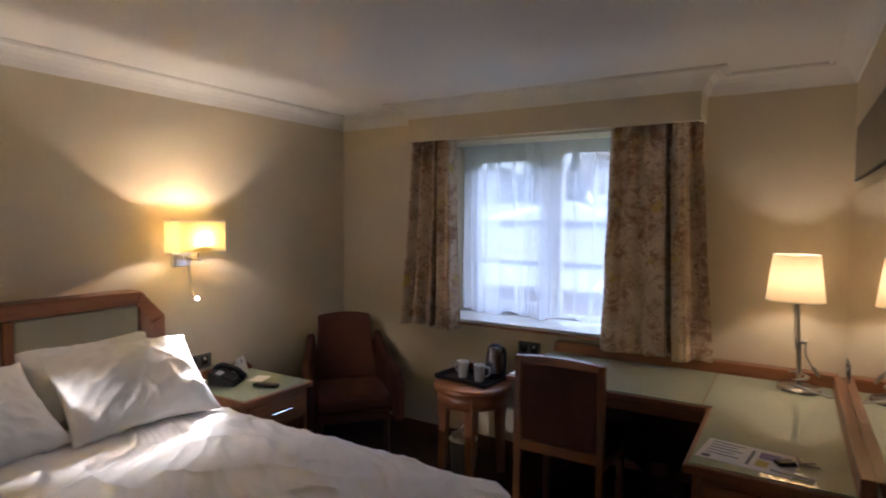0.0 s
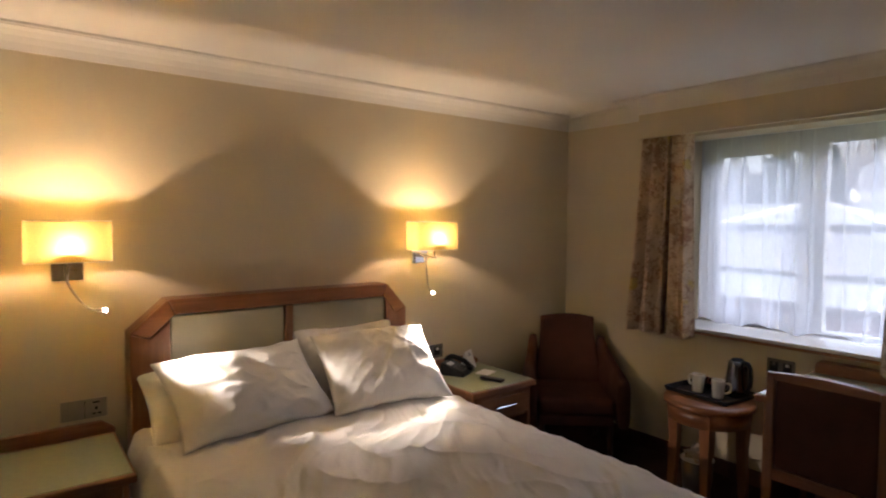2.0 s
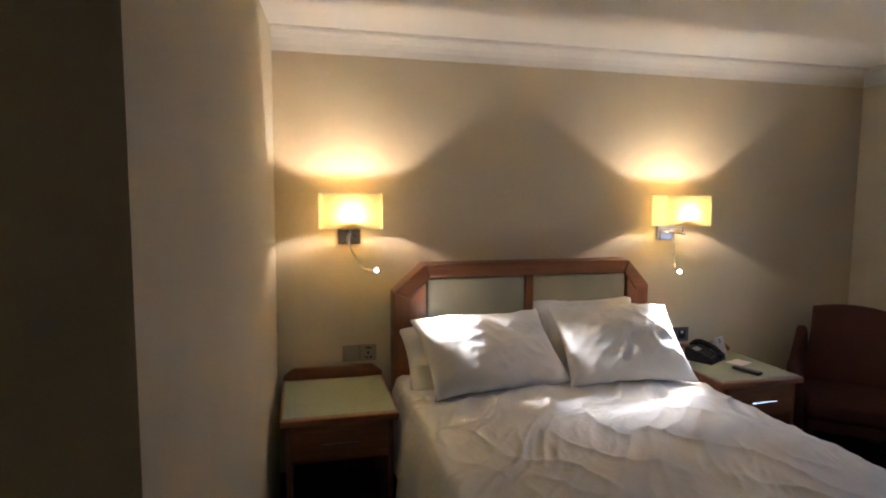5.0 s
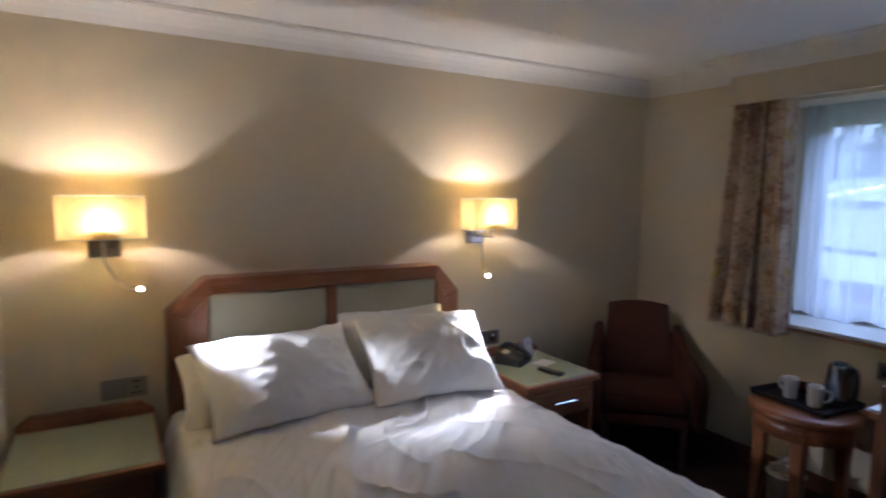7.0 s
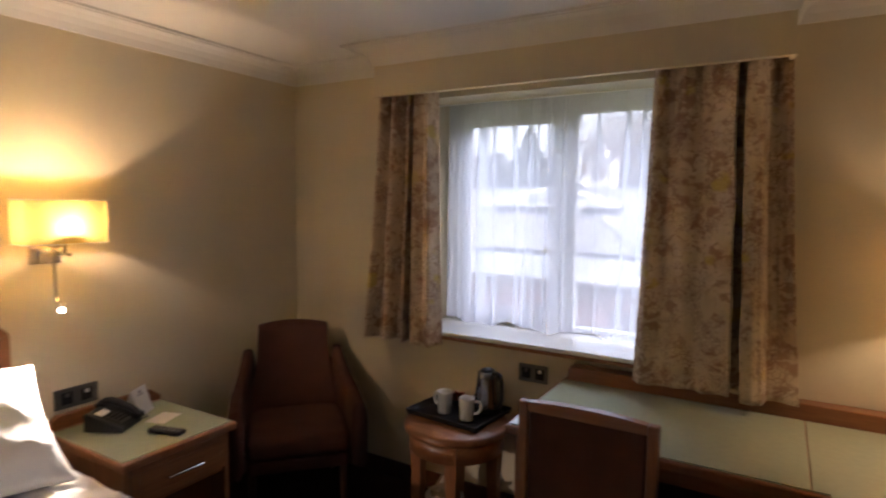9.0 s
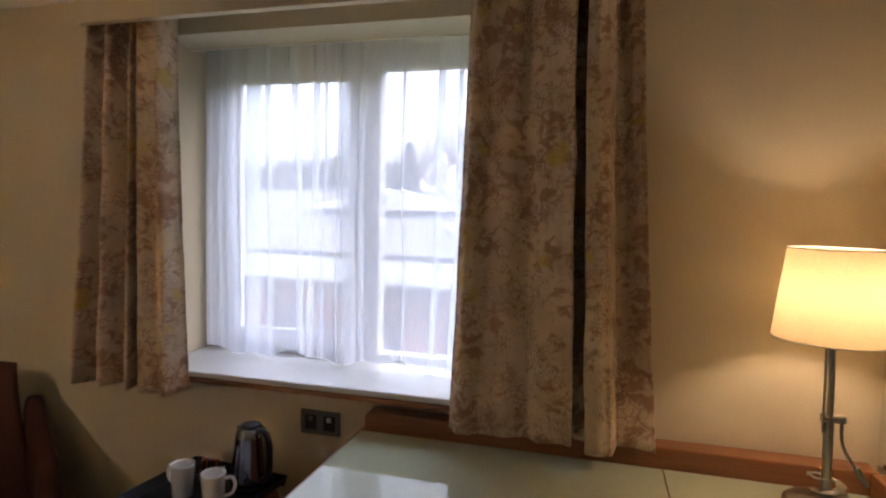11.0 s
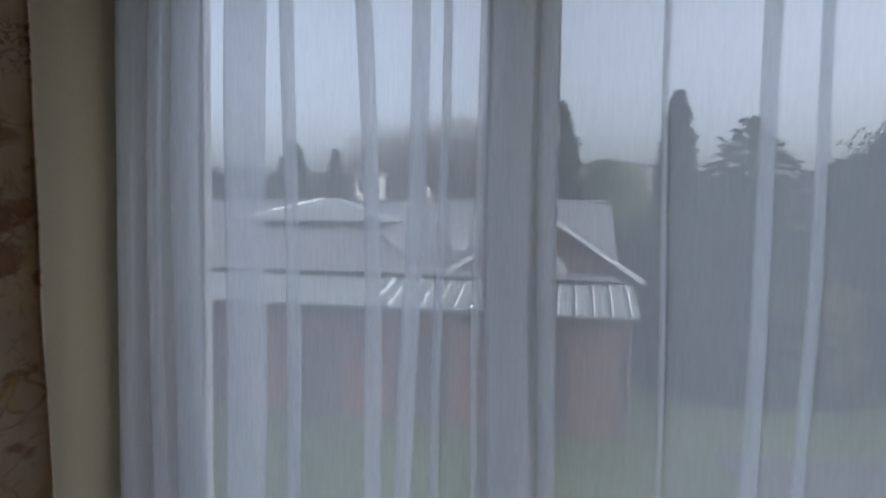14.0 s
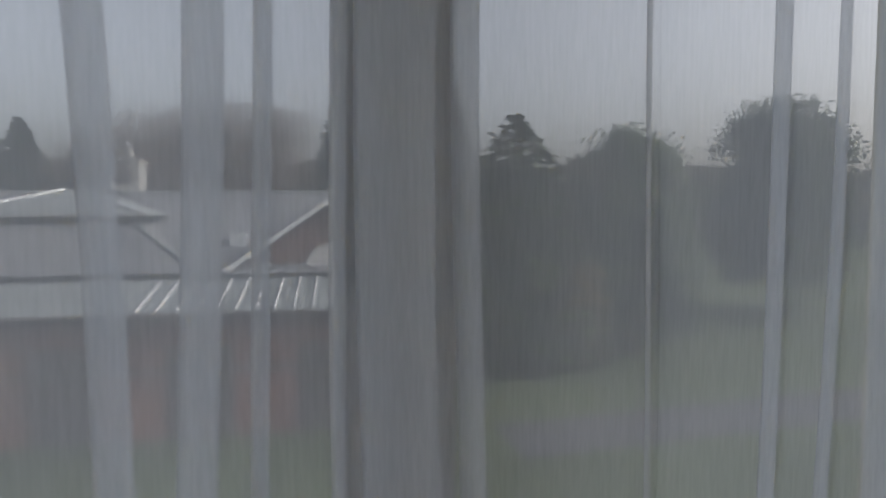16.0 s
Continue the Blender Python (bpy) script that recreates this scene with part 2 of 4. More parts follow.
DARKSTEEL = plain("dark_steel_socket", (0.17, 0.16, 0.145), 0.38, 0.9, var=0.1, relief=0.03)
BLACK = plain("black_plastic", (0.012, 0.012, 0.013), 0.42, var=0.1, relief=0.05, spec=0.3)
CERAMIC = plain("white_ceramic", (0.80, 0.78, 0.74), 0.12, var=0.03, relief=0.0, coat=0.4)
BROWNCLOTH = plain("brown_upholstery", (0.0858, 0.0308, 0.0200), 0.8, var=0.2, scale=7, fine=260, relief=0.45, depth=0.002, spec=0.2)
SEATCLOTH = plain("dark_brown_chair_cloth", (0.095, 0.038, 0.024), 0.85, var=0.2, scale=9, fine=280, relief=0.4, depth=0.0015, spec=0.15)
CREAMPAPER = plain("cream_waste_paper", (0.52, 0.42, 0.31), 0.8, var=0.15, relief=0.1)
PAPER = plain("white_card", (0.80, 0.78, 0.75), 0.6, var=0.03, relief=0.05)
INK = plain("grey_ink", (0.16, 0.15, 0.20), 0.6, relief=0.0)
INK_YELLOW = plain("yellow_ink", (0.55, 0.42, 0.06), 0.6, relief=0.0)
INK_BLUE = plain("violet_ink", (0.22, 0.17, 0.36), 0.6, relief=0.0)
BINMETAL = plain("grey_bin_metal", (0.12, 0.115, 0.11), 0.4, 0.6, relief=0.05)
RED = plain("red_sachet_foil", (0.42, 0.10, 0.05), 0.4, relief=0.1)
GLASS = glass("window_glass")
LED = glow("reading_light_lens", (1.0, 0.85, 0.6), 9)
MIRROR = plain("silvered_mirror", (0.88, 0.88, 0.87), 0.02, 1.0, var=0.0, relief=0.0)
SCREEN = plain("dark_screen", (0.05, 0.045, 0.042), 0.25, var=0.1, relief=0.0)
BRICK = plain("brown_brick", (0.13, 0.062, 0.046), 0.9, var=0.3, scale=0.8, fine=14, relief=0.5, depth=0.02)
ROOF = plain("grey_metal_roof", (0.125, 0.14, 0.145), 0.8, 0.0, var=0.2, scale=0.7, fine=9, relief=0.05)
SLATE = plain("grey_slate_roof", (0.10, 0.105, 0.115), 0.9, 0.0, var=0.25, scale=0.6, fine=12, relief=0.3, depth=0.02)
SEAM = plain("pale_roof_seam", (0.46, 0.48, 0.49), 0.4, var=0.1, relief=0.0)
RENDERED = plain("pale_render", (0.20, 0.20, 0.195), 0.85, var=0.15, scale=1.0, relief=0.2)
DARKGAP = plain("dark_timber", (0.05, 0.042, 0.04), 0.8, var=0.3, scale=0.8, relief=0.2)
GRASS = plain("winter_lawn", (0.050, 0.066, 0.028), 0.95, var=0.35, scale=0.25, fine=6, relief=0.6, depth=0.05, spec=0.1)
TARMAC = plain("grey_tarmac", (0.035, 0.036, 0.04), 0.9, var=0.2, scale=0.5, fine=20, relief=0.3, depth=0.01)
BARK = plain("grey_brown_bark", (0.08, 0.06, 0.045), 0.95, var=0.3, scale=2, fine=20, relief=0.6, depth=0.02)
CONIFER = foliage("dark_conifer_needles", (0.012, 0.020, 0.014), (0.035, 0.05, 0.028))
HEDGE = foliage("evergreen_leaves", (0.020, 0.034, 0.014), (0.065, 0.092, 0.034))
TWIGS = foliage("bare_twigs", (0.035, 0.027, 0.024), (0.075, 0.055, 0.042))
AUTUMN = foliage("ochre_leaves", (0.07, 0.06, 0.025), (0.15, 0.11, 0.04))


# ---------- mesh tools ----------
def mesh_from(bm, name, mat, smooth=False):
    me = bpy.data.meshes.new(name)
    bm.normal_update()
    bm.to_mesh(me)
    bm.free()
    for m in (mat if isinstance(mat, (list, tuple)) else (mat,)):
        me.materials.append(m)
    if smooth:
        me.polygons.foreach_set("use_smooth", [True] * len(me.polygons))
    return me


def part(name, bm, mat, parent=None, label="", smooth=False):
    ob = new(name, mesh_from(bm, name, mat, smooth))
    if parent:
        ob.parent = parent
    if label:
        ob["label"] = label
    return ob


def thing(name, label, category, group="", at=(0, 0, 0), turn=0.0):
    ob = new(name)
    ob.empty_display_size = 0.1
    ob.matrix_world = pose(*at, 0, 0, turn)
    return tagged(ob, label, category, group)


def structure(name, bm, mat, label, category, smooth=False):
    return tagged(part(name, bm, mat, None, "", smooth), label, category, "", "structure")


def box(lo, hi, bevel=0.0, bm=None, seg=2, m=None):
    bm = bm or bmesh.new()
    c = [(a + b) / 2 for a, b in zip(lo, hi)]
    s = [abs(b - a) for a, b in zip(lo, hi)]
    mat4 = Matrix.Translation(c) @ Matrix.Diagonal((*s, 1))
    if m:
        mat4 = m @ mat4
    r = bmesh.ops.create_cube(bm, size=1, matrix=mat4)
    if bevel:
        es = list({e for v in r["verts"] for e in v.link_edges})
        bmesh.ops.bevel(bm, geom=es, offset=bevel, segments=seg, profile=0.5, affect="EDGES")
    return bm


def prism(points, axis, a, b, bevel=0.0, bm=None):
    """A polygon in the plane across axis, drawn out from a to b."""
    bm = bm or bmesh.new()

    def put(u, v, w):
        return {"x": (w, u, v), "y": (u, w, v), "z": (u, v, w)}[axis]
    lo = [bm.verts.new(put(u, v, a)) for u, v in points]
    hi = [bm.verts.new(put(u, v, b)) for u, v in points]
    fs = [bm.faces.new(lo), bm.faces.new(hi)]
    for i in range(len(points)):
        j = (i + 1) % len(points)
        fs.append(bm.faces.new((lo[i], lo[j], hi[j], hi[i])))
    bmesh.ops.recalc_face_normals(bm, faces=fs)
    if bevel:
        bmesh.ops.bevel(bm, geom=list({e for f in fs for e in f.edges}), offset=bevel, segments=2, profile=0.5, affect="EDGES")
    return bm


def lathe(profile, at=(0, 0, 0), n=32, sx=1.0, sy=1.0, bm=None, closed=False, lean=(0, 0)):
    """Rings of (radius, height) joined into a turned shape."""
    bm = bm or bmesh.new()
    rings = []
    for r, z in profile:
        rings.append([bm.verts.new((at[0] + lean[0] * z + sx * r * math.cos(2 * math.pi * i / n), at[1] + lean[1] * z + sy * r * math.sin(2 * math.pi * i / n), at[2] + z)) for i in range(n)])
    pairs = list(zip(rings, rings[1:])) + ([(rings[-1], rings[0])] if closed else [])
    for a, b in pairs:
        for i in range(n):
            j = (i + 1) % n
            bm.faces.new((a[i], a[j], b[j], b[i]))
    if not closed:
        bm.faces.new(list(reversed(rings[0])))
        bm.faces.new(rings[-1])
    return bm


def tube(points, r, n=10, bm=None, r2=None):
    """A round bar along points."""
    bm = bm or bmesh.new()
    pts = [Vector(p) for p in points]
    rings = []
    for i, p in enumerate(pts):
        d = (pts[min(i + 1, len(pts) - 1)] - pts[max(i - 1, 0)]).normalized()
        u = d.orthogonal().normalized() if not rings else (u0 - d * u0.dot(d)).normalized()
        u0, w = u, d.cross(u)
        rr = r if r2 is None else r + (r2 - r) * i / (len(pts) - 1)
        rings.append([bm.verts.new(p + (u * math.cos(2 * math.pi * k / n) + w * math.sin(2 * math.pi * k / n)) * rr) for k in range(n)])
    for a, b in zip(rings, rings[1:]):
        for i in range(n):
            j = (i + 1) % n
            bm.faces.new((a[i], a[j], b[j], b[i]))
    bm.faces.new(list(reversed(rings[0])))
    bm.faces.new(rings[-1])
    return bm


def curve_points(ps, steps=10):
    """A smooth line through control points."""
    ps = [Vector(p) for p in ps]
    out = []
    for i in range(len(ps) - 1):
        a, b, c, d = ps[max(i - 1, 0)], ps[i], ps[i + 1], ps[min(i + 2, len(ps) - 1)]
        for k in range(steps):
            t = k / steps
            out.append(0.5 * (2 * b + (c - a) * t + (2 * a - 5 * b + 4 * c - d) * t * t + (3 * b - a - 3 * c + d) * t ** 3))
    return out + [ps[-1]]


def sheet(f, nu, nv, bm=None):
    """A grid of nu by nv faces; f(u, v) gives each place."""
    bm = bm or bmesh.new()
    g = [[bm.verts.new(f(i / nu, j / nv)) for j in range(nv + 1)] for i in range(nu + 1)]
    for i in range(nu):
        for j in range(nv):
            bm.faces.new((g[i][j], g[i + 1][j], g[i + 1][j + 1], g[i][j + 1]))
    return bm


def thick(ob, t, offset=-1):
    s = ob.modifiers.new("thickness", "SOLIDIFY")
    s.thickness, s.offset = t, offset
    return ob


# ---------- the room ----------
structure("floor", box((XW - 0.2, -1.7, -0.2), (XE + 0.2, YN + 0.4, 0)), CARPET, "dark brown fitted carpet over the whole room", "floor")
structure("ceiling", box((XW - 0.2, -1.7, CEIL), (XE + 0.2, YN + 0.4, CEIL + 0.2)), WHITE, "smooth white painted ceiling", "ceiling")
structure("wall_west", box((XW - 0.2, -1.7, 0), (XW, YN, CEIL)), PAINT, "cream painted wall behind the bed", "wall")
structure("wall_east", box((XE, -1.7, 0), (XE + 0.2, YN, CEIL)), PAINT, "cream painted wall beside the desk", "wall")
structure("wall_south", box((XW, -1.7, 0), (XE, -1.5, CEIL)), PAINT, "plain cream painted wall at the entrance end", "wall")
structure("wall_bathroom", prism([(XW, 1.563), (-0.456, 1.456), (-0.456, -1.5), (XW, -1.5)], "z", 0, CEIL), PAINT, "cream painted partition wall beside the bed", "wall")
WX0, WX1, WZ0, WZ1 = -1.612, -0.205, 0.872, 2.075
bm = box((XW - 0.2, YN, 0), (WX0, YN + 0.4, CEIL))
box((WX1, YN, 0), (XE + 0.2, YN + 0.4, CEIL), bm=bm)
box((WX0, YN, 0), (WX1, YN + 0.4, WZ0), bm=bm)
box((WX0, YN, WZ1), (WX1, YN + 0.4, CEIL), bm=bm)
structure("wall_north", bm, PAINT, "cream painted window wall with a deep reveal", "wall")

# pelmet box and the coving that runs round the room and over it
PX0, PX1, PY = -1.785, 0.035, 4.968
bm = box((PX0, PY, 2.075), (PX1, PY + 0.02, CEIL))
box((PX0, PY + 0.02, 2.075), (PX0 + 0.02, YN, CEIL), bm=bm)
box((PX1 - 0.02, PY + 0.02, 2.075), (PX1, YN, CEIL), bm=bm)
box((PX0 + 0.02, PY + 0.02, 2.20), (PX1 - 0.02, YN, 2.22), bm=bm)
box((PX0 - 0.006, PY - 0.006, 2.068), (PX1 + 0.006, PY + 0.024, 2.079), bm=bm)
structure("trim_pelmet", bm, PAINT, "cream painted box pelmet above the window", "pelmet")


def coving(path):
    """A coved cornice, mitred along a path that keeps the room on its right."""
    cross = [(0, -0.090), (0.008, -0.090), (0.010, -0.082), (0.018, -0.060), (0.034, -0.036), (0.058, -0.018), (0.088, -0.012), (0.094, -0.012), (0.095, -0.002), (0.106, -0.002), (0.107, -0.011), (0.121, -0.011), (0.122, 0)]
    p = [Vector(q) for q in path]
    bm = bmesh.new()
    rows = []
    for i, q in enumerate(p):
        d0 = (q - p[i - 1]).normalized() if i else (p[1] - q).normalized()
        d1 = (p[i + 1] - q).normalized() if i < len(p) - 1 else d0
        n0, n1 = Vector((d0.y, -d0.x)), Vector((d1.y, -d1.x))
        mit = (n0 + n1) / (1 + n0.dot(n1))
        rows.append([bm.verts.new((q.x + mit.x * a, q.y + mit.y * a, CEIL + b)) for a, b in cross])
    for a, b in zip(rows, rows[1:]):
        for i in range(len(cross) - 1):
            bm.faces.new((a[i], b[i], b[i + 1], a[i + 1]))
    bmesh.ops.recalc_face_normals(bm, faces=bm.faces)
    return bm


structure("trim_coving", coving([(XW, 1.563), (XW, YN), (PX0, YN), (PX0, PY), (PX1, PY), (PX1, YN), (XE, YN), (XE, -1.5)]), WHITE, "white coved plaster cornice round the ceiling", "coving")
bm = box((XW, 1.565, 0), (XW + 0.016, YN, 0.095), 0.004)
box((XW + 0.018, YN - 0.016, 0), (XE, YN, 0.095), 0.004, bm)
box((XE - 0.016, -1.5, 0), (XE, YN - 0.018, 0.095), 0.004, bm)
structure("baseboard", bm, DARKWOOD, "dark stained wooden skirting board", "skirting")

# ---------- window ----------
win = thing("window_1", "white plastic double window with an opening casement", "window", at=(0, 5.455, 0))
win["kind"] = "structure"
FY0, FY1 = -0.02, 0.05


def ring(x0, x1, z0, z1, w, y0, y1, bev=0.004):
    ws = w if isinstance(w, tuple) else (w,) * 4
    bm = box((x0, y0, z0), (x0 + ws[0], y1, z1), bev)
    box((x1 - ws[1], y0, z0), (x1, y1, z1), bev, bm)
    box((x0 + ws[0], y0 + 0.001, z0), (x1 - ws[1], y1 - 0.001, z0 + ws[2]), bev, bm)
    box((x0 + ws[0], y0 + 0.001, z1 - ws[3]), (x1 - ws[1], y1 - 0.001, z1), bev, bm)
    return bm


part("window_frame", ring(WX0, WX1, WZ0, WZ1, (0.07, 0.07, 0.042, 0.080), FY0, FY1), PVC, win)
part("mullion", box((-0.947, FY0 + 0.002, WZ0 + 0.042), (-0.870, FY1 - 0.002, WZ1 - 0.080), 0.004), PVC, win)
sash = part("casement", ring(-1.546, -0.942, 0.905, 2.028, (0.089, 0.045, 0.080, 0.078), FY0 - 0.022, FY0 + 0.004), PVC, win)
part("handle", tube(curve_points([(-0.966, -0.040, 1.40), (-0.966, -0.052, 1.40), (-0.966, -0.053, 1.44), (-0.966, -0.052, 1.53)], 5), 0.009), DARKSTEEL, sash, "dark grey window handle")
p1 = part("pane", box((-1.457, -0.034, 0.985), (-0.987, -0.030, 1.95)), GLASS, win)
p2 = part("pane", box((-0.870, -0.012, 0.914), (-0.275, -0.008, 1.995)), GLASS, win)
p1.visible_shadow = p2.visible_shadow = False
bm = box((WX0 + 0.002, 5.075, 0.868), (WX1 - 0.002, 5.434, 0.888), 0.005)
part("window_sill", bm, GLOSS, None)
tagged(bpy.data.objects["window_sill"], "white gloss painted window sill board", "window sill", "", "structure")
bm = box((WX0, 5.074, 0.850), (WX1, 5.094, 0.866), 0.003)
structure("trim_sill_nosing", bm, WOOD_X, "brown wooden strip under the window sill", "trim")


# ---------- curtains ----------
def drape(name, xt, xb, z0, z1, pleats, label, seed, fold, ybase=5.045):
    """A hung curtain; pleats give how far each stretch of its width stands into the room (-) or back (+)."""
    rows = [(*p, 0.0)[:3] for p in pleats]

    def lie(u):
        for a, b in zip(rows, rows[1:]):
            if u <= b[0]:
                t = (u - a[0]) / (b[0] - a[0])
                k = 0.5 - 0.5 * math.cos(math.pi * t)
                return a[1] + (b[1] - a[1]) * k, a[2] + (b[2] - a[2]) * k
        return rows[-1][1:]

    def f(u, v):
        z = z1 + (z0 - z1) * v
        k = v ** 1.3
        x0, x1 = xt[0] + (xb[0] - xt[0]) * k, xt[1] + (xb[1] - xt[1]) * k
        w = min(1.0, max(0.0, u + 0.010 * math.sin(2.6 * v + 7 * u) * min(1, 8 * u * (1 - u))))
        d, dx = lie(w)
        y = ybase + d * (0.80 + 0.25 * v) + 0.007 * noise.noise((u * 7, v * 4, seed)) + 0.004 * noise.noise((u * 22, v * 9, seed))
        y += 0.011 * math.sin(2 * math.pi * u * (x1 - x0) / 0.042) * math.exp(-9 * v)
        x = x0 + (x1 - x0) * u + dx + 0.004 * noise.noise((u * 5, v * 6, seed + 4))
        k2 = min(1.0, max(0.0, (z - 0.98) / 0.14))
        return (x, min(y, 5.068 + 0.075 * k2 * k2 * (3 - 2 * k2)), z + v * 0.020 * noise.noise((u * 4.3, 1.0, seed)))
    bm = sheet(f, 240, 60)
    # faces within the fold's span take the second material, plain and dark
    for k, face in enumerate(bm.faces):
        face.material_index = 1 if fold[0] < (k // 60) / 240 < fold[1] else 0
    ob = part(name, bm, (CURTAIN, DARKFOLD), None, "", True)
    return thick(tagged(ob, label, "curtain", "window curtains"), 0.004, 0)


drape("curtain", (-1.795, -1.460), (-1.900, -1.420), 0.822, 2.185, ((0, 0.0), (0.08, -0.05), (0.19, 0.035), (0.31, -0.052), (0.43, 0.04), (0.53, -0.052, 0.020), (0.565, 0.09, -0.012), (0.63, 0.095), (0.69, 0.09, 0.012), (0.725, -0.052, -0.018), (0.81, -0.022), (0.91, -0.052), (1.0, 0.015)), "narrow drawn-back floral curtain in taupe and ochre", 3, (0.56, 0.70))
drape("curtain", (-0.445, 0.030), (-0.484, 0.114), 0.808, 2.185, ((0, 0.01), (0.06, -0.025), (0.16, 0.010), (0.27, -0.022), (0.38, 0.012), (0.48, -0.028), (0.56, -0.036), (0.605, -0.05, 0.006), (0.625, 0.09, -0.008), (0.685, 0.09, 0.008), (0.705, -0.055, -0.008), (0.75, -0.06), (0.80, -0.048), (0.845, 0.05), (0.90, 0.07), (0.95, 0.045), (1.0, 0.02)), "wide half-drawn floral curtain in taupe and ochre", 8, (0, 0))
rod = thing("curtain_track", "white curtain track behind the pelmet", "curtain track")
part("rail", box((PX0 + 0.03, 5.04, 2.192), (PX1 - 0.03, 5.055, 2.199)), GLOSS, rod)


# ---------- net curtain ----------
# folds: the middle of each gathered pleat along the rail, its half width, and how far it leans
PLEATS = ((-1.532, 0.013, 0.0), (-1.480, 0.010, 0.004), (-1.430, 0.020, 0.0), (-1.338, 0.032, -0.016), (-1.268, 0.010, 0.006), (-1.152, 0.012, 0.022), (-1.082, 0.013, -0.020), (-1.042, 0.006, -0.006), (-0.988, 0.006, 0.0), (-0.945, 0.030, 0.006), (-0.892, 0.012, 0.0), (-0.735, 0.005, 0.0), (-0.606, 0.013, -0.022), (-0.538, 0.009, -0.020), (-0.430, 0.010, 0.0), (-0.360, 0.022, -0.010), (-0.270, 0.026, 0.0))


def net_line():
    """The cloth seen from above: flat runs with each pleat folded back on itself."""
    out = [(-1.548, 0.0, 0.0)]
    for c, h, lean in PLEATS:
        d = 0.6 if c < -0.7 else 0.25
        out += [(c - h, 0.0, lean), (c, 0.008 * d, lean), (c + h, 0.012 * d, lean), (c + h * 0.5, 0.015 * d, lean), (c - h * 0.6, 0.006 * d, lean), (c - h, 0.0, lean), (c - h * 0.5, -0.008 * d, lean), (c + h * 0.4, -0.009 * d, lean), (c + h * 1.15, -0.002, lean)]
    out.append((-0.212, 0.0, 0.0))
    return out


line = net_line()


def net_at(u, v):
    s = u * (len(line) - 1)
    i = min(int(s), len(line) - 2)
    t = s - i
    a, b = line[i], line[i + 1]
    x, y, lean = (a[k] + (b[k] - a[k]) * t for k in range(3))
    x += (lean * (v - 0.45) * 1.3 + 0.004 * math.sin(7 * v + 13 * u)) * min(1.0, 18 * u, 18 * (1 - u))
    y += 0.004 * math.sin(11 * x + 3 * v) + 0.007 * v * math.sin(31 * x)
    hem = 0.908 + 0.013 * math.sin(17 * x + 2.4) + 0.007 * math.sin(41 * x)
    z = 2.062 + (hem - 2.062) * v
    return (min(-0.209, max(-1.608, x)), 5.318 + y, z)


net = part("net_curtain", sheet(net_at, len(line) * 3 - 3, 40), NETTING, None, "", True)
tagged(net, "sheer white net curtain hanging in loose folds across the window", "net curtain")
wire = thing("net_wire", "thin white curtain wire across the window head", "curtain wire")
part("wire", tube([(WX0, 5.318, 2.064), (WX1, 5.318, 2.064)], 0.003, 6), GLOSS, wire)


# ---------- bed ----------
bed = thing("bed", "double bed with cherry headboard and rumpled white duvet", "bed", at=(0, 0, 0))
hb = thing("headboard", "cherry wood headboard with two pale green padded panels", "headboard")
HB = [(2.139, 0.10), (2.139, 1.034), (2.298, 1.176), (3.460, 1.176), (3.588, 1.034), (3.588, 0.10)]
part("backing", prism(HB, "x", XW + 0.002, -2.440, 0.004), WOOD_Y, hb)

part("rail", prism([(2.298, 1.176), (3.460, 1.176), (3.430, 1.106), (2.326, 1.106)], "x", -2.440, -2.398, 0.006), WOOD_Y, hb)
part("rail", prism([(2.139, 1.034), (2.298, 1.176), (2.326, 1.106), (2.305, 1.086), (2.218, 1.004)], "x", -2.440, -2.399, 0.006), WOOD_Y, hb)
part("rail", prism([(3.460, 1.176), (3.588, 1.034), (3.510, 1.004), (3.452, 1.086), (3.430, 1.106)], "x", -2.440, -2.399, 0.006), WOOD_Y, hb)
part("post", prism([(2.139, 0.10), (2.139, 1.034), (2.218, 1.004), (2.305, 1.086), (2.305, 0.10)], "x", -2.440, -2.400, 0.005), WOOD_Z, hb)
part("post", prism([(3.588, 0.10), (3.588, 1.034), (3.510, 1.004), (3.452, 1.086), (3.452, 0.10)], "x", -2.440, -2.400, 0.005), WOOD_Z, hb)
part("post", box((-2.440, 2.850, 0.10), (-2.400, 2.892, 1.104), 0.005), WOOD_Z, hb)
for y0, y1 in ((2.309, 2.846), (2.896, 3.448)):
    part("padded_panel", box((-2.438, y0, 0.30), (-2.412, y1, 1.100), 0.010, seg=3), PAD, hb, "pale green padded panel")

part("base", box((-2.38, 2.20, 0.10), (-0.47, 3.56, 0.30), 0.02), SEATCLOTH, bed)
for lx in (-2.3, -0.6):
    for ly in (2.28, 3.48):
        part("leg", lathe([(0.03, 0), (0.03, 0.10)], (lx, ly, 0), 14), DARKWOOD, bed)
part("mattress", box((-2.39, 2.18, 0.302), (-0.46, 3.58, 0.53), 0.05, seg=4), LINEN, bed)


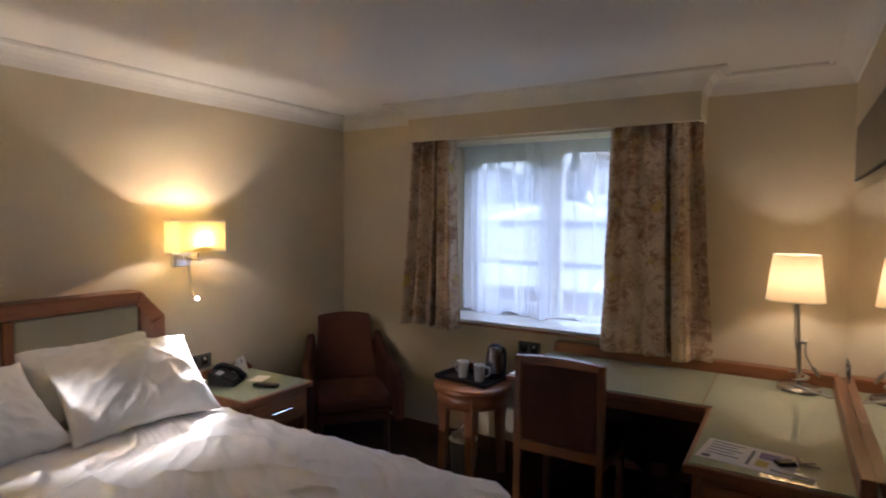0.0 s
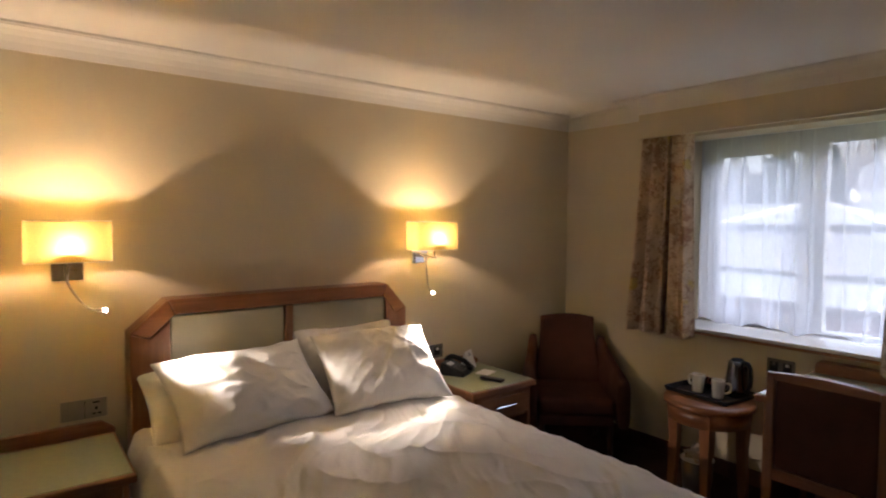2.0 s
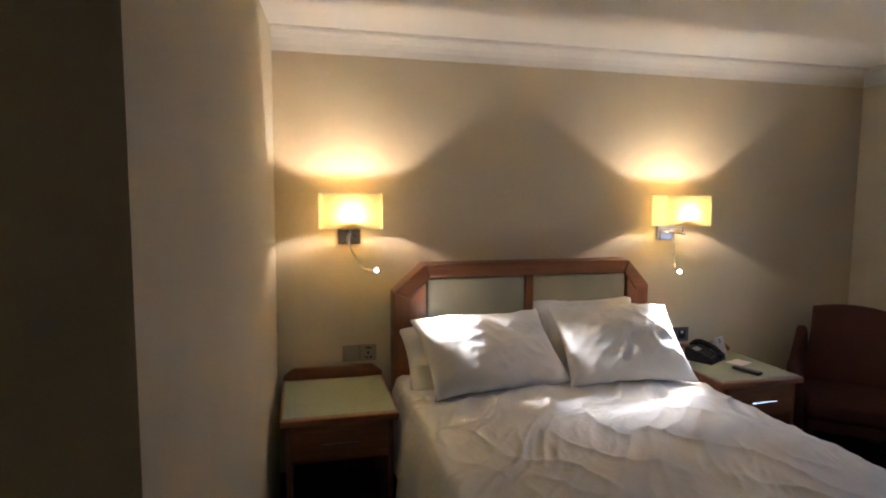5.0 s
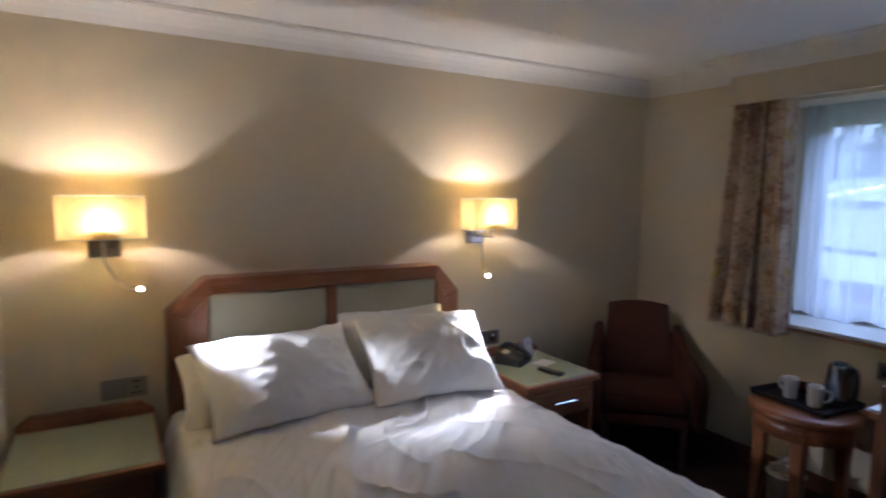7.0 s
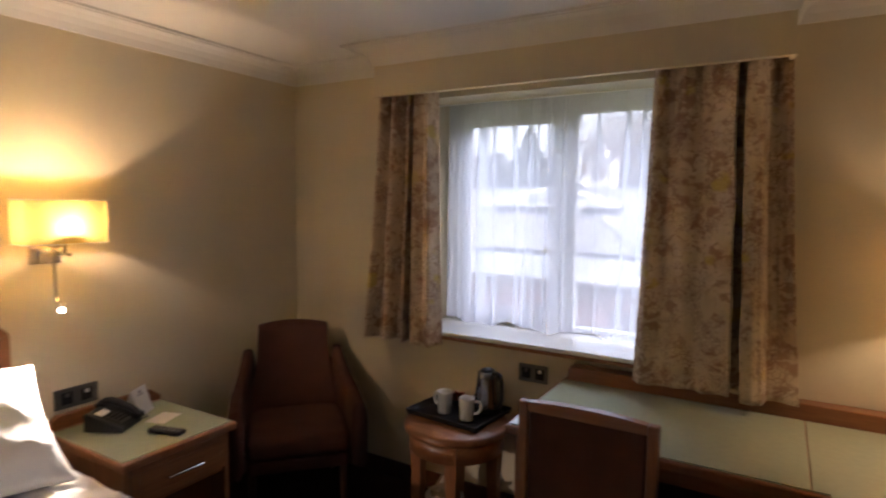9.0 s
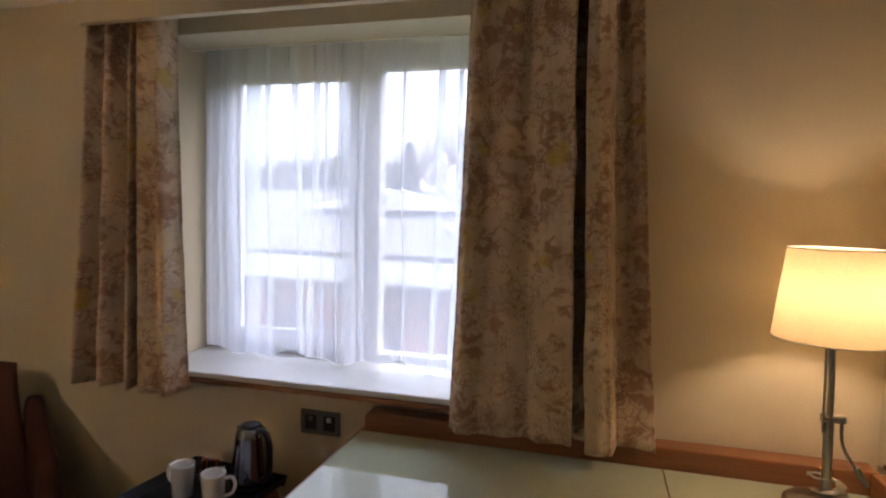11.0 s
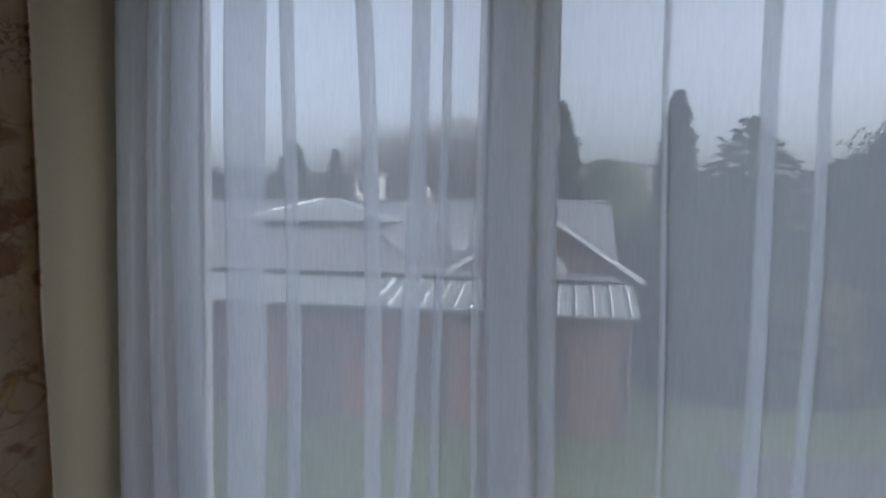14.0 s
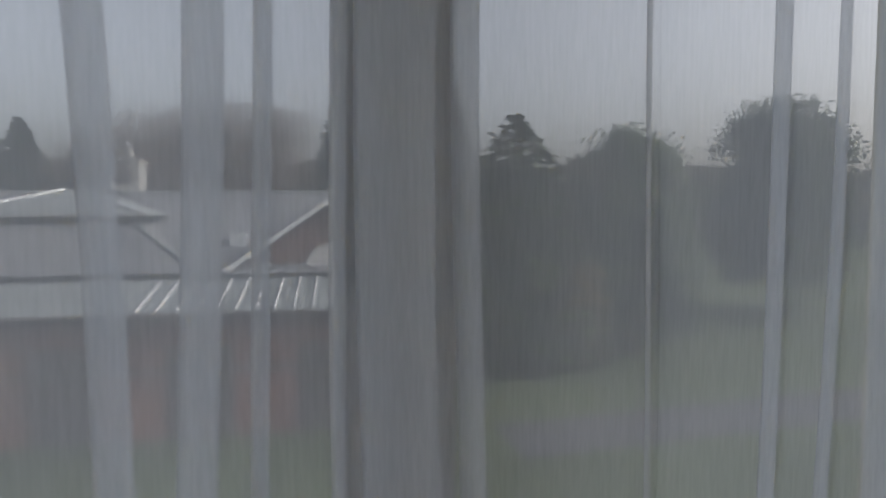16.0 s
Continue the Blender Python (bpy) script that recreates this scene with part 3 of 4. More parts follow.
def duvet_at(u, v):
    # u runs from head to foot, v across; both ends of v hang down the sides
    s = (v - 0.5) * 2
    half = 0.729
    flat = 0.86
    a = abs(s)
    sg = 1 if s >= 0 else -1
    if a < flat:
        y, drop = half * a / flat * 0.965, 0.0
    else:
        k = (a - flat) / (1 - flat)
        y = half * 0.965 + 0.06 * math.sin(min(k * 3.2, 1.57)) + 0.035 * k
        drop = 0.03 * min(k * 3, 1) ** 2 + 0.38 * max(0.0, k - 0.12)
    x = -2.36 + 2.005 * min(u / 0.90, 1.0)
    if u > 0.90:
        k = (u - 0.90) / 0.10
        x += 0.05 * math.sin(min(k * 3.2, 1.57)) + 0.02 * k
        drop = max(drop, 0.03 * min(k * 3, 1) ** 2 + 0.38 * max(0.0, k - 0.12))
    if sg > 0:
        k = min(1.0, max(0.0, (x + 1.85) / 0.5))
        y += 0.024 * k * k * (3 - 2 * k)
    # rounded corner at the foot
    cx, cy = max(0.0, x + 0.62), max(0.0, y - 0.50)
    if cx > 0 and cy > 0 and math.hypot(cx, cy) > 0.30:
        r = 0.30 + 0.35 * (math.hypot(cx, cy) - 0.30)
        q = math.hypot(cx, cy)
        x, y = -0.62 + cx * r / q, 0.50 + cy * r / q
        drop += 0.25 * (q - 0.30)
    puff = 0.035 * (1 - a ** 4) + 0.012 * math.sin(2.2 * x)
    w = Vector((x * 2.2 + y * 1.0 * sg, y * sg * 3.4 - x * 1.6, 0.3))
    rid = 1 - abs(noise.noise(w * 1.7))
    fine = noise.noise(Vector((x * 9 + 4, y * sg * 12, 2.0)))
    soft = noise.noise(Vector((x * 3, y * sg * 3, 7.0)))
    cr = 1 - abs(noise.noise(Vector(((x - y * sg) * 1.3 + 0.5 * soft, (x + y * sg) * 6.5 + 1.2 * soft, 4.4))))
    cr2 = 1 - abs(noise.noise(Vector(((x - 0.7 * y * sg) * 2.4, (0.7 * x + y * sg) * 13 + 2 * soft, 9.1))))
    z = 0.582 + puff + 0.009 * rid ** 6 + 0.009 * cr ** 5 + 0.005 * cr2 ** 5 + 0.002 * fine + 0.010 * soft - drop
    if drop > 0.05:
        y += 0.018 * math.sin(x * 16 + 3 * noise.noise((x * 2, sg, 0))) * min(1, drop * 4)
        z += 0.012 * noise.noise((x * 5, sg * 3, 1))
    return (x, 2.875 + sg * y, z)


part("duvet", sheet(duvet_at, 260, 230), DUVET, bed, "rumpled white cotton duvet", True)


def pillow(label, w, h, t, m, seed, crease):
    """w along the headboard, h up the slope, t thick."""
    def surf(side):
        def f(u, v):
            a, b = (u - 0.5) * 2, (v - 0.5) * 2
            edge = (max(0.0, 1 - abs(a) ** 2.7) * max(0.0, 1 - abs(b) ** 2.5)) ** 0.62
            pull = 1 - 0.085 * (1 - abs(a) ** 2) * abs(b) ** 3
            pullx = 1 - 0.075 * (1 - abs(b) ** 2) * abs(a) ** 3
            q = Vector((a * 2.3 + seed, b * 2.0, side * 0.7))
            wr = 0.020 * noise.noise(q) * edge + 0.009 * (1 - abs(noise.noise(q * 1.3 + Vector((3, 1, 0))))) ** 7 * edge
            wr += 0.007 * (1 - abs(noise.noise(Vector((a * 4.5 + b * crease * 5 + seed, b * 2.0 - a, seed))))) ** 6 * edge ** 0.5
            z = side * (t / 2 * edge) + wr * (1 if side > 0 else 0.3)
            return (a * w / 2 * pullx, b * h / 2 * pull + 0.008 * noise.noise((a * 5, b, seed)), z + 0.012 * math.sin(3 * a + seed))
        return f
    bm = sheet(surf(1), 60, 44)
    sheet(surf(-1), 60, 44, bm)
    bmesh.ops.remove_doubles(bm, verts=bm.verts, dist=0.0006)
    bmesh.ops.recalc_face_normals(bm, faces=bm.faces)
    ob = part("pillow", bm, LINEN, None, "", True)
    ob.matrix_world = m
    return tagged(ob, label, "pillow", "pillows on the bed")


def prop(y, x, z, tilt, roll, yaw=0):
    """A pillow leaning against the headboard: tilt from lying flat, in degrees."""
    return Matrix.Translation((x, y, z)) @ pose(0, 0, 0, 0, 0, 90 + yaw) @ pose(0, 0, 0, tilt, 0, 0) @ pose(0, 0, 0, 0, 0, roll)


pillow("plump white cotton pillow behind another by the headboard", 0.68, 0.42, 0.13, prop(2.50, -2.275, 0.735, 40, 0, 2), 1.0, 0.3)
pillow("plump white cotton pillow behind another by the headboard", 0.60, 0.44, 0.13, prop(3.175, -2.300, 0.795, 52, -1, -2), 5.0, -0.3)
pillow("crumpled white cotton pillow lit by the reading lamp", 0.70, 0.47, 0.17, prop(2.570, -2.150, 0.780, 38, 3, 3), 9.3, 0.5)
pillow("creased white cotton pillow propped on the duvet", 0.66, 0.48, 0.17, prop(3.250, -2.105, 0.795, 42, -1, -4), 13.7, -0.6)


# ---------- bedside cabinets ----------
def bedside(label, y0):
    """Cherry bedside cabinet with a glass top, a low back board and one drawer; open underneath."""
    t = thing("bedside_cabinet", label, "bedside cabinet", "bedside cabinets", (0, y0, 0))
    x0, x1, w = XW + 0.02, -1.945, 0.50
    top = part("top", box((x0, 0, 0.560), (x1, w, 0.592), 0.007), WOOD_Y, t)
    part("glass_inlay", box((x0 + 0.055, 0.012, 0.5925), (x1 - 0.022, w - 0.012, 0.5965), 0.001), GREENTOP, top, "pale green glass inlay")
    part("back_board", prism([(0.0, 0.593), (w, 0.593), (w, 0.612), (w - 0.05, 0.650), (0.05, 0.650), (0.0, 0.612)], "x", x0, x0 + 0.032, 0.005), WOOD_Y, t)
    part("side_panel", box((x0 + 0.01, 0.022, 0.0), (x1 - 0.03, 0.044, 0.559), 0.003), WOOD_Z, t)
    part("side_panel", box((x0 + 0.01, w - 0.044, 0.0), (x1 - 0.03, w - 0.022, 0.559), 0.003), WOOD_Z, t)
    part("shelf", box((x0 + 0.01, 0.045, 0.385), (x1 - 0.04, w - 0.045, 0.403), 0.002), WOOD_Y, t)
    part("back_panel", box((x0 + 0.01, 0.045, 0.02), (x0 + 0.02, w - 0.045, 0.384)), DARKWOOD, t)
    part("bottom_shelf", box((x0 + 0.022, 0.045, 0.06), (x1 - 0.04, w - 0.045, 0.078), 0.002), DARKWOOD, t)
    d = part("drawer", box((x1 - 0.36, 0.047, 0.408), (x1 - 0.022, w - 0.047, 0.553), 0.004), WOOD_Y, t)
    part("drawer_moulding", box((x1 - 0.0225, 0.075, 0.432), (x1 - 0.016, w - 0.075, 0.530), 0.003), WOOD_Y, d)
    hx = x1 + 0.008
    part("handle", tube([(x1 - 0.018, 0.175, 0.478), (hx, 0.175, 0.480), (hx, 0.325, 0.480), (x1 - 0.018, 0.325, 0.478)], 0.0045, 8), CHROME, d, "slim chrome bar handle")
    return t


bedside("cherry bedside cabinet with bare pale green glass top", 1.588)
bedside("cherry bedside cabinet with telephone on its glass top", 3.725)
TOPZ = 0.597


def phone():
    t = thing("telephone", "black desk telephone with handset on the bedside cabinet", "telephone", at=(-2.325, 3.905, TOPZ), turn=-62)
    t.scale = (0.86, 0.86, 0.86)
    part("body", prism([(-0.085, 0), (0.10, 0), (0.10, 0.028), (-0.06, 0.085), (-0.085, 0.085)], "x", -0.085, 0.085, 0.007), BLACK, t)
    k = part("keypad", box((-0.02, -0.035, -0.002), (0.062, 0.055, 0.004), 0.001, m=pose(0, 0.03, 0.058, -19.5)), DARKSTEEL, t)
    for i in range(3):
        for j in range(4):
            part("key", box((-0.012 + i * 0.024, -0.028 + j * 0.02, 0.004), (0.006 + i * 0.024, -0.016 + j * 0.02, 0.008), 0.001, m=pose(0, 0.03, 0.058, -19.5)), BLACK, k)
    part("label_card", box((-0.01, 0.0, 0.0), (0.06, 0.035, 0.0035), m=pose(0, -0.045, 0.080, -19.5)), PAPER, t, "white printed card")
    hs = tube(curve_points([(-0.055, -0.09, 0.088), (-0.055, -0.04, 0.108), (-0.055, 0.05, 0.082), (-0.055, 0.10, 0.045)], 6), 0.018, 10)
    box((-0.082, -0.105, 0.068), (-0.028, -0.055, 0.100), 0.010, hs, m=pose(0, 0, 0, 0))
    box((-0.082, 0.072, 0.026), (-0.028, 0.118, 0.056), 0.010, hs)
    part("handset", hs, BLACK, t)
    part("cord", tube(curve_points([(-0.07, 0.08, 0.010), (-0.13, 0.10, 0.004), (-0.17, 0.02, 0.004), (-0.19, -0.06, 0.004)], 6), 0.003, 6), BLACK, t)


phone()
t = thing("remote_control", "black television remote on the bedside cabinet", "remote control", at=(-2.075, 3.985, TOPZ), turn=-74)
part("body", box((-0.022, -0.075, 0), (0.022, 0.075, 0.018), 0.006), BLACK, t)
for j in range(5):
    for i in range(3):
        part("button", box((-0.014 + i * 0.011, -0.055 + j * 0.022, 0.0175), (-0.007 + i * 0.011, -0.045 + j * 0.022, 0.0200), 0.001), DARKSTEEL, t)
t = thing("tent_card", "folded white tent card standing on the bedside cabinet", "card", at=(-2.375, 4.055, TOPZ), turn=28)
part("front_leaf", box((-0.001, -0.055, 0), (0.001, 0.055, 0.118), m=pose(0.030, 0, 0, 0, -18, 0)), PAPER, t)
part("back_leaf", box((-0.001, -0.055, 0), (0.001, 0.055, 0.118), m=pose(-0.043, 0, 0, 0, 18, 0)), PAPER, t)
part("printed_bar", box((0.0011, -0.02, 0.085), (0.0018, 0.02, 0.090), m=pose(0.030, 0, 0, 0, -18, 0)), INK, t)
part("printed_bar", box((0.0011, -0.008, 0.094), (0.0018, 0.008, 0.106), m=pose(0.030, 0, 0, 0, -18, 0)), INK, t)
t = thing("paper_slip", "white paper slip lying on the bedside cabinet", "paper", at=(-2.235, 4.075, TOPZ), turn=20)
part("sheet", box((-0.045, -0.06, 0), (0.045, 0.06, 0.001)), PAPER, t)


# ---------- wall sconces ----------
def sconce(y, tip):
    t = thing("wall_lamp", "lit wall lamp with cream rectangular shade and reading arm", "wall lamp", "bedside wall lamps", (XW, y, 1.38))
    part("back_plate", box((0.001, -0.055, -0.105), (0.020, 0.062, -0.018), 0.004), CHROME, t, "square chrome back plate")
    part("arm", tube([(0.02, 0, -0.045), (0.176, 0, -0.045), (0.178, 0, 0.0)], 0.007), CHROME, t)
    # holder with an unseen wide collar added to block the bulb's downward light
    part("lamp_holder_baffle", lathe([(0.014, 0.000), (0.016, 0.004), (0.016, 0.024), (0.044, 0.022), (0.044, 0.025), (0.010, 0.028)], (0.178, 0, -0.004), 20), GLOSS, t)
    part("switch_knob", tube([(0.02, 0.03, -0.062), (0.15, 0.03, -0.062)], 0.008), CHROME, t)
    n, prof = 48, ((0.0, -0.015), (0.0, 0.152))
    bm = bmesh.new()

    def ov(k, z, inset):
        a = 2 * math.pi * k / n
        c, s = math.cos(a), math.sin(a)
        e = 2 / 9.0
        return (0.155 + (0.072 - inset) * abs(c) ** e * (1 if c >= 0 else -1), (0.150 - inset) * abs(s) ** e * (1 if s >= 0 else -1), z)
    rings = [[bm.verts.new(ov(k, z, i)) for k in range(n)] for z, i in ((-0.015, 0.0), (0.152, 0.0))]
    for k in range(n):
        j = (k + 1) % n
        bm.faces.new((rings[0][k], rings[0][j], rings[1][j], rings[1][k]))
    sh = part("shade", bm, SHADE, t, "cream fabric shade", True)
    for z in (-0.015, 0.152):
        ps = [ov(k, z, 0.0) for k in range(n)] + [ov(0, z, 0.0)]
        part("rim", tube(ps, 0.0022, 6), GLOSS, sh)
    tp = Vector(tip) - Vector((XW, y, 1.38))
    neck = curve_points([(0.075, 0.0, -0.052), (0.085, 0.004, -0.12), tuple(tp * 0.55 + Vector((0.02, 0.004, -0.085))), tuple(tp + Vector((-0.01, 0.0, 0.012)))], 8)
    g = part("reading_arm", tube(neck, 0.0055, 10), CHROME, t, "flexible chrome reading arm")
    d = (neck[-1] - neck[-3]).normalized()
    part("head", tube([neck[-1] - d * 0.012, neck[-1] + d * 0.022], 0.011, 16), CHROME, g)
    part("lens", tube([neck[-1] + d * 0.0225, neck[-1] + d * 0.026], 0.008, 16), LED, g, "bright white reading light lens")


sconce(SCONCES[0], (-2.365, 2.030, 1.145))
sconce(SCONCES[1], (-2.335, 3.735, 1.105))


# ---------- sockets ----------
def socket(at, turn, w, label, mods, metal=DARKSTEEL):
    """A flat metal plate on the wall with dark modules."""
    t = thing("wall_socket", label, "wall socket", "wall sockets", at, turn)
    part("plate", box((-w / 2, 0.001, -0.043), (w / 2, 0.009, 0.043), 0.003), metal, t)
    for mx in mods:
        part("module", box((mx - 0.022, 0.0085, -0.026), (mx + 0.022, 0.0115, 0.026), 0.002), BLACK, t)
        part("rocker", box((mx - 0.008, 0.0110, 0.006), (mx + 0.008, 0.0145, 0.022), 0.001), GLOSS if mx < 0 else DARKSTEEL, t)
    return t


plate = socket((XW, 1.975, 0.703), -90, 0.176, "brushed steel blank and socket plate above the cabinet", (), SOCKETSTEEL)
part("joint", box((-0.002, 0.0085, -0.040), (0.0, 0.0095, 0.040)), BLACK, plate)
for sx, sz, sw, sh in ((-0.045, 0.026, 0.014, 0.004), (-0.045, 0.0, 0.005, 0.007), (-0.058, -0.024, 0.007, 0.004), (-0.036, -0.024, 0.007, 0.004)):
    part("slot", box((sx - sw, 0.0085, sz - sh), (sx + sw, 0.0100, sz + sh)), BLACK, plate)
socket((XW, 3.870, 0.700), -90, 0.176, "dark steel switch and socket plate beside the bed", (0.04, -0.04))
socket((-0.968, YN, 0.728), 180, 0.148, "dark steel double socket on the wall by the desk", (0.035, -0.035))
socket((XE, 4.86, 0.895), 90, 0.148, "dark steel double socket on the wall above the desk", (0.035, -0.035))


# ---------- desk ----------
desk = thing("desk", "L-shaped cherry desk with pale green glass top", "desk")
DZ = 0.75
slab = part("top", prism([(-0.800, 4.455), (0.160, 4.455), (0.160, 3.790), (XE - 0.004, 3.790), (XE - 0.004, YN - 0.004), (-0.800, YN - 0.004)], "z", DZ - 0.036, DZ - 0.004, 0.006), WOOD_X, desk)
part("glass_sheet", prism([(-0.785, 4.472), (0.134, 4.472), (0.134, 5.085), (-0.785, 5.085)], "z", DZ - 0.0035, DZ + 0.002, 0.001), GREENTOP, slab, "pale green glass sheet")
part("glass_sheet", prism([(0.138, 4.472), (0.178, 4.472), (0.178, 3.808), (0.640, 3.808), (0.640, 5.085), (0.138, 5.085)], "z", DZ - 0.0035, DZ + 0.002, 0.001), GREENTOP, slab, "pale green glass sheet")
part("upstand", prism([(-0.775, DZ - 0.003), (0.665, DZ - 0.003), (0.665, 0.812), (-0.765, 0.812), (-0.775, 0.795)], "y", 5.088, YN - 0.005, 0.004), WOOD_X, desk)
part("upstand", box((0.644, 3.80, DZ - 0.003), (XE - 0.005, 5.086, 0.812), 0.004), WOOD_Y, desk)
part("end_panel", box((-0.775, 4.50, 0), (-0.750, 5.10, DZ - 0.037), 0.003), WOOD_Z, desk)
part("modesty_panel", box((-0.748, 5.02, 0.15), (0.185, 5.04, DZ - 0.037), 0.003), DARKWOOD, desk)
part("apron", box((-0.748, 4.475, 0.665), (0.158, 4.497, DZ - 0.037), 0.003), WOOD_X, desk)
part("side_panel", box((0.187, 3.83, 0), (0.209, 5.04, DZ - 0.037), 0.003), WOOD_Z, desk)
ped = part("pedestal_front", box((0.211, 3.825, 0.06), (XE - 0.02, 3.845, DZ - 0.040), 0.003), WOOD_X, desk)
for i in range(3):
    dz = 0.08 + i * 0.205
    dr = part("drawer_front", box((0.222, 3.812, dz), (XE - 0.03, 3.8245, dz + 0.195), 0.004), WOOD_X, ped)
    part("handle", tube([(0.38, 3.812, dz + 0.10), (0.38, 3.792, dz + 0.10), (0.53, 3.792, dz + 0.10), (0.53, 3.812, dz + 0.10)], 0.0045, 8), CHROME, dr, "slim chrome bar handle")

# desk chair, tucked in with its back to the room
chair = thing("desk_chair", "cherry desk chair with dark brown padded back", "chair", at=(-0.475, 4.345, 0))
for sx in (-1, 1):
    part("back_post", box((sx * 0.205 - 0.017, -0.012, 0.0), (sx * 0.205 + 0.017, 0.022, 0.893), 0.006), WOOD_Z, chair)
    part("leg", box((sx * 0.20 - 0.018, 0.375, 0.0), (sx * 0.20 + 0.018, 0.411, 0.43), 0.006), WOOD_Z, chair)
    part("side_rail", box((sx * 0.20 - 0.011, 0.024, 0.375), (sx * 0.20 + 0.011, 0.374, 0.43), 0.004), WOOD_Y, chair)


def rail_at(z0, z1, y0, y1, bow):
    bm = bmesh.new()
    n = 14
    rows = []
    for i in range(n + 1):
        x = -0.188 + 0.376 * i / n
        b = bow * (1 - (x / 0.188) ** 2)
        rows.append([bm.verts.new(p) for p in ((x, y0, z0), (x, y1, z0), (x, y1, z1 + b), (x, y0, z1 + b))])
    for a, b in zip(rows, rows[1:]):
        for k in range(4):
            bm.faces.new((a[k], a[(k + 1) % 4], b[(k + 1) % 4], b[k]))
    bm.faces.new(rows[0]), bm.faces.new(list(reversed(rows[-1])))
    bmesh.ops.recalc_face_normals(bm, faces=bm.faces)
    return bm


part("top_rail", rail_at(0.862, 0.893, -0.010, 0.020, 0.010), WOOD_X, chair)
part("lower_rail", rail_at(0.425, 0.475, -0.008, 0.018, 0.0), WOOD_X, chair)
part("backrest", box((-0.186, -0.004, 0.477), (0.186, 0.022, 0.861), 0.010, seg=3), SEATCLOTH, chair, "dark brown padded backrest")
part("front_rail", box((-0.181, 0.382, 0.375), (0.181, 0.404, 0.43), 0.004), WOOD_X, chair)
part("seat", box((-0.205, 0.026, 0.432), (0.205, 0.425, 0.49), 0.02, seg=4), SEATCLOTH, chair, "dark brown padded seat")

# desk lamp
lampt = thing("desk_lamp", "lit steel desk lamp with ivory tapered shade", "desk lamp", at=(0.500, 4.965, DZ + 0.0025))
part("base", lathe([(0.080, 0), (0.092, 0.003), (0.092, 0.012), (0.080, 0.020), (0.022, 0.024), (0.018, 0.030)], n=40), BRUSHED, lampt, "", True)
part("stem", tube([(0, 0, 0.024), (-0.008, -0.012, 0.24)], 0.011, 12), BRUSHED, lampt)
part("upper_stem", tube([(-0.006, -0.012, 0.22), (-0.022, -0.040, 0.47)], 0.008, 12), BRUSHED, lampt)
part("rod", tube([(-0.020, -0.014, 0.20), (-0.034, -0.042, 0.46)], 0.003, 8), BRUSHED, lampt)
part("pivot", tube([(-0.024, -0.012, 0.235), (0.026, -0.012, 0.235)], 0.011, 12), BRUSHED, lampt)
part("lever", tube(curve_points([(0.020, -0.012, 0.235), (0.024, -0.014, 0.17), (0.055, -0.02, 0.115), (0.075, -0.022, 0.085)], 5), 0.004, 8), BRUSHED, lampt)
part("counterweight", tube([(0.052, -0.02, 0.122), (0.078, -0.022, 0.080)], 0.009, 12, r2=0.006), BRUSHED, lampt)
bm = bmesh.new()
for k in range(5):
    a = k * 1.3
    tube([(0.02 * math.cos(a + q * 0.7) * (1 + 0.15 * q), 0.02 * math.sin(a + q * 0.7) * (1 + 0.15 * q), 0.028 + 0.008 * k + 0.004 * q) for q in range(9)], 0.003, 6, bm)
part("wound_cable", bm, BRUSHED, lampt, "cable wound round the stem")
part("cable_end", tube(curve_points([(-0.02, -0.03, 0.03), (0.03, -0.07, 0.025), (0.09, -0.085, 0.012), (0.13, -0.075, 0.004)], 5), 0.004, 6), GLOSS, lampt)
bm = lathe([(0.122, 0.435), (0.097, 0.648)], (-0.030, -0.045, 0), 48, closed=False)
bmesh.ops.delete(bm, geom=[f for f in bm.faces if len(f.verts) > 4], context="FACES_ONLY")
sh = part("shade", bm, SHADE2, lampt, "ivory fabric tapered shade", True)
for r, z in ((0.122, 0.435), (0.097, 0.648)):
    part("rim", tube([(-0.030 + r * math.cos(k * 2 * math.pi / 48), -0.045 + r * math.sin(k * 2 * math.pi / 48), z) for k in range(49)], 0.0018, 6), GLOSS, sh)

# leaflet and keys on the desk
t = thing("leaflet", "white printed leaflet with violet and yellow blocks on desk", "leaflet", at=(0.345, 3.955, DZ + 0.0028), turn=-8)
part("sheet", box((-0.145, -0.10, 0), (0.145, 0.10, 0.0012)), PAPER, t)
part("cover_panel", box((0.030, 0.015, 0.0012), (0.090, 0.070, 0.0017)), INK_BLUE, t, "violet printed panel")
part("printed_square", box((0.030, -0.060, 0.0012), (0.068, -0.008, 0.0017)), INK_YELLOW, t, "yellow printed square")
part("printed_bar", box((0.004, -0.070, 0.0012), (0.014, 0.070, 0.0017)), INK, t)
for k in range(5):
    part("printed_bar", box((-0.125, 0.07 - k * 0.028, 0.0012), (-0.02 - 0.02 * (k % 2), 0.077 - k * 0.028, 0.0017)), INK, t)
part("printed_roundel", lathe([(0.016, 0.0012), (0.016, 0.0018)], (-0.115, -0.075, 0), 20), INK, t)
t = thing("bunch_of_keys", "dark bunch of keys on the leaflet", "keys", at=(0.455, 3.945, DZ + 0.0048), turn=30)
part("key_fob", box((-0.03, -0.02, 0), (0.03, 0.02, 0.014), 0.006), BLACK, t)
part("key_ring", tube([(0.045 + 0.016 * math.cos(a * 0.4488), 0.016 * math.sin(a * 0.4488), 0.005) for a in range(15)], 0.0015, 6), CHROME, t)
for a in (10, 50, 110):
    part("key", box((0.0, -0.006, 0.0), (0.055, 0.006, 0.002), 0.001, m=pose(0.05, 0, 0.001 + a * 0.00004, 0, 0, a - 40)), DARKSTEEL, t)
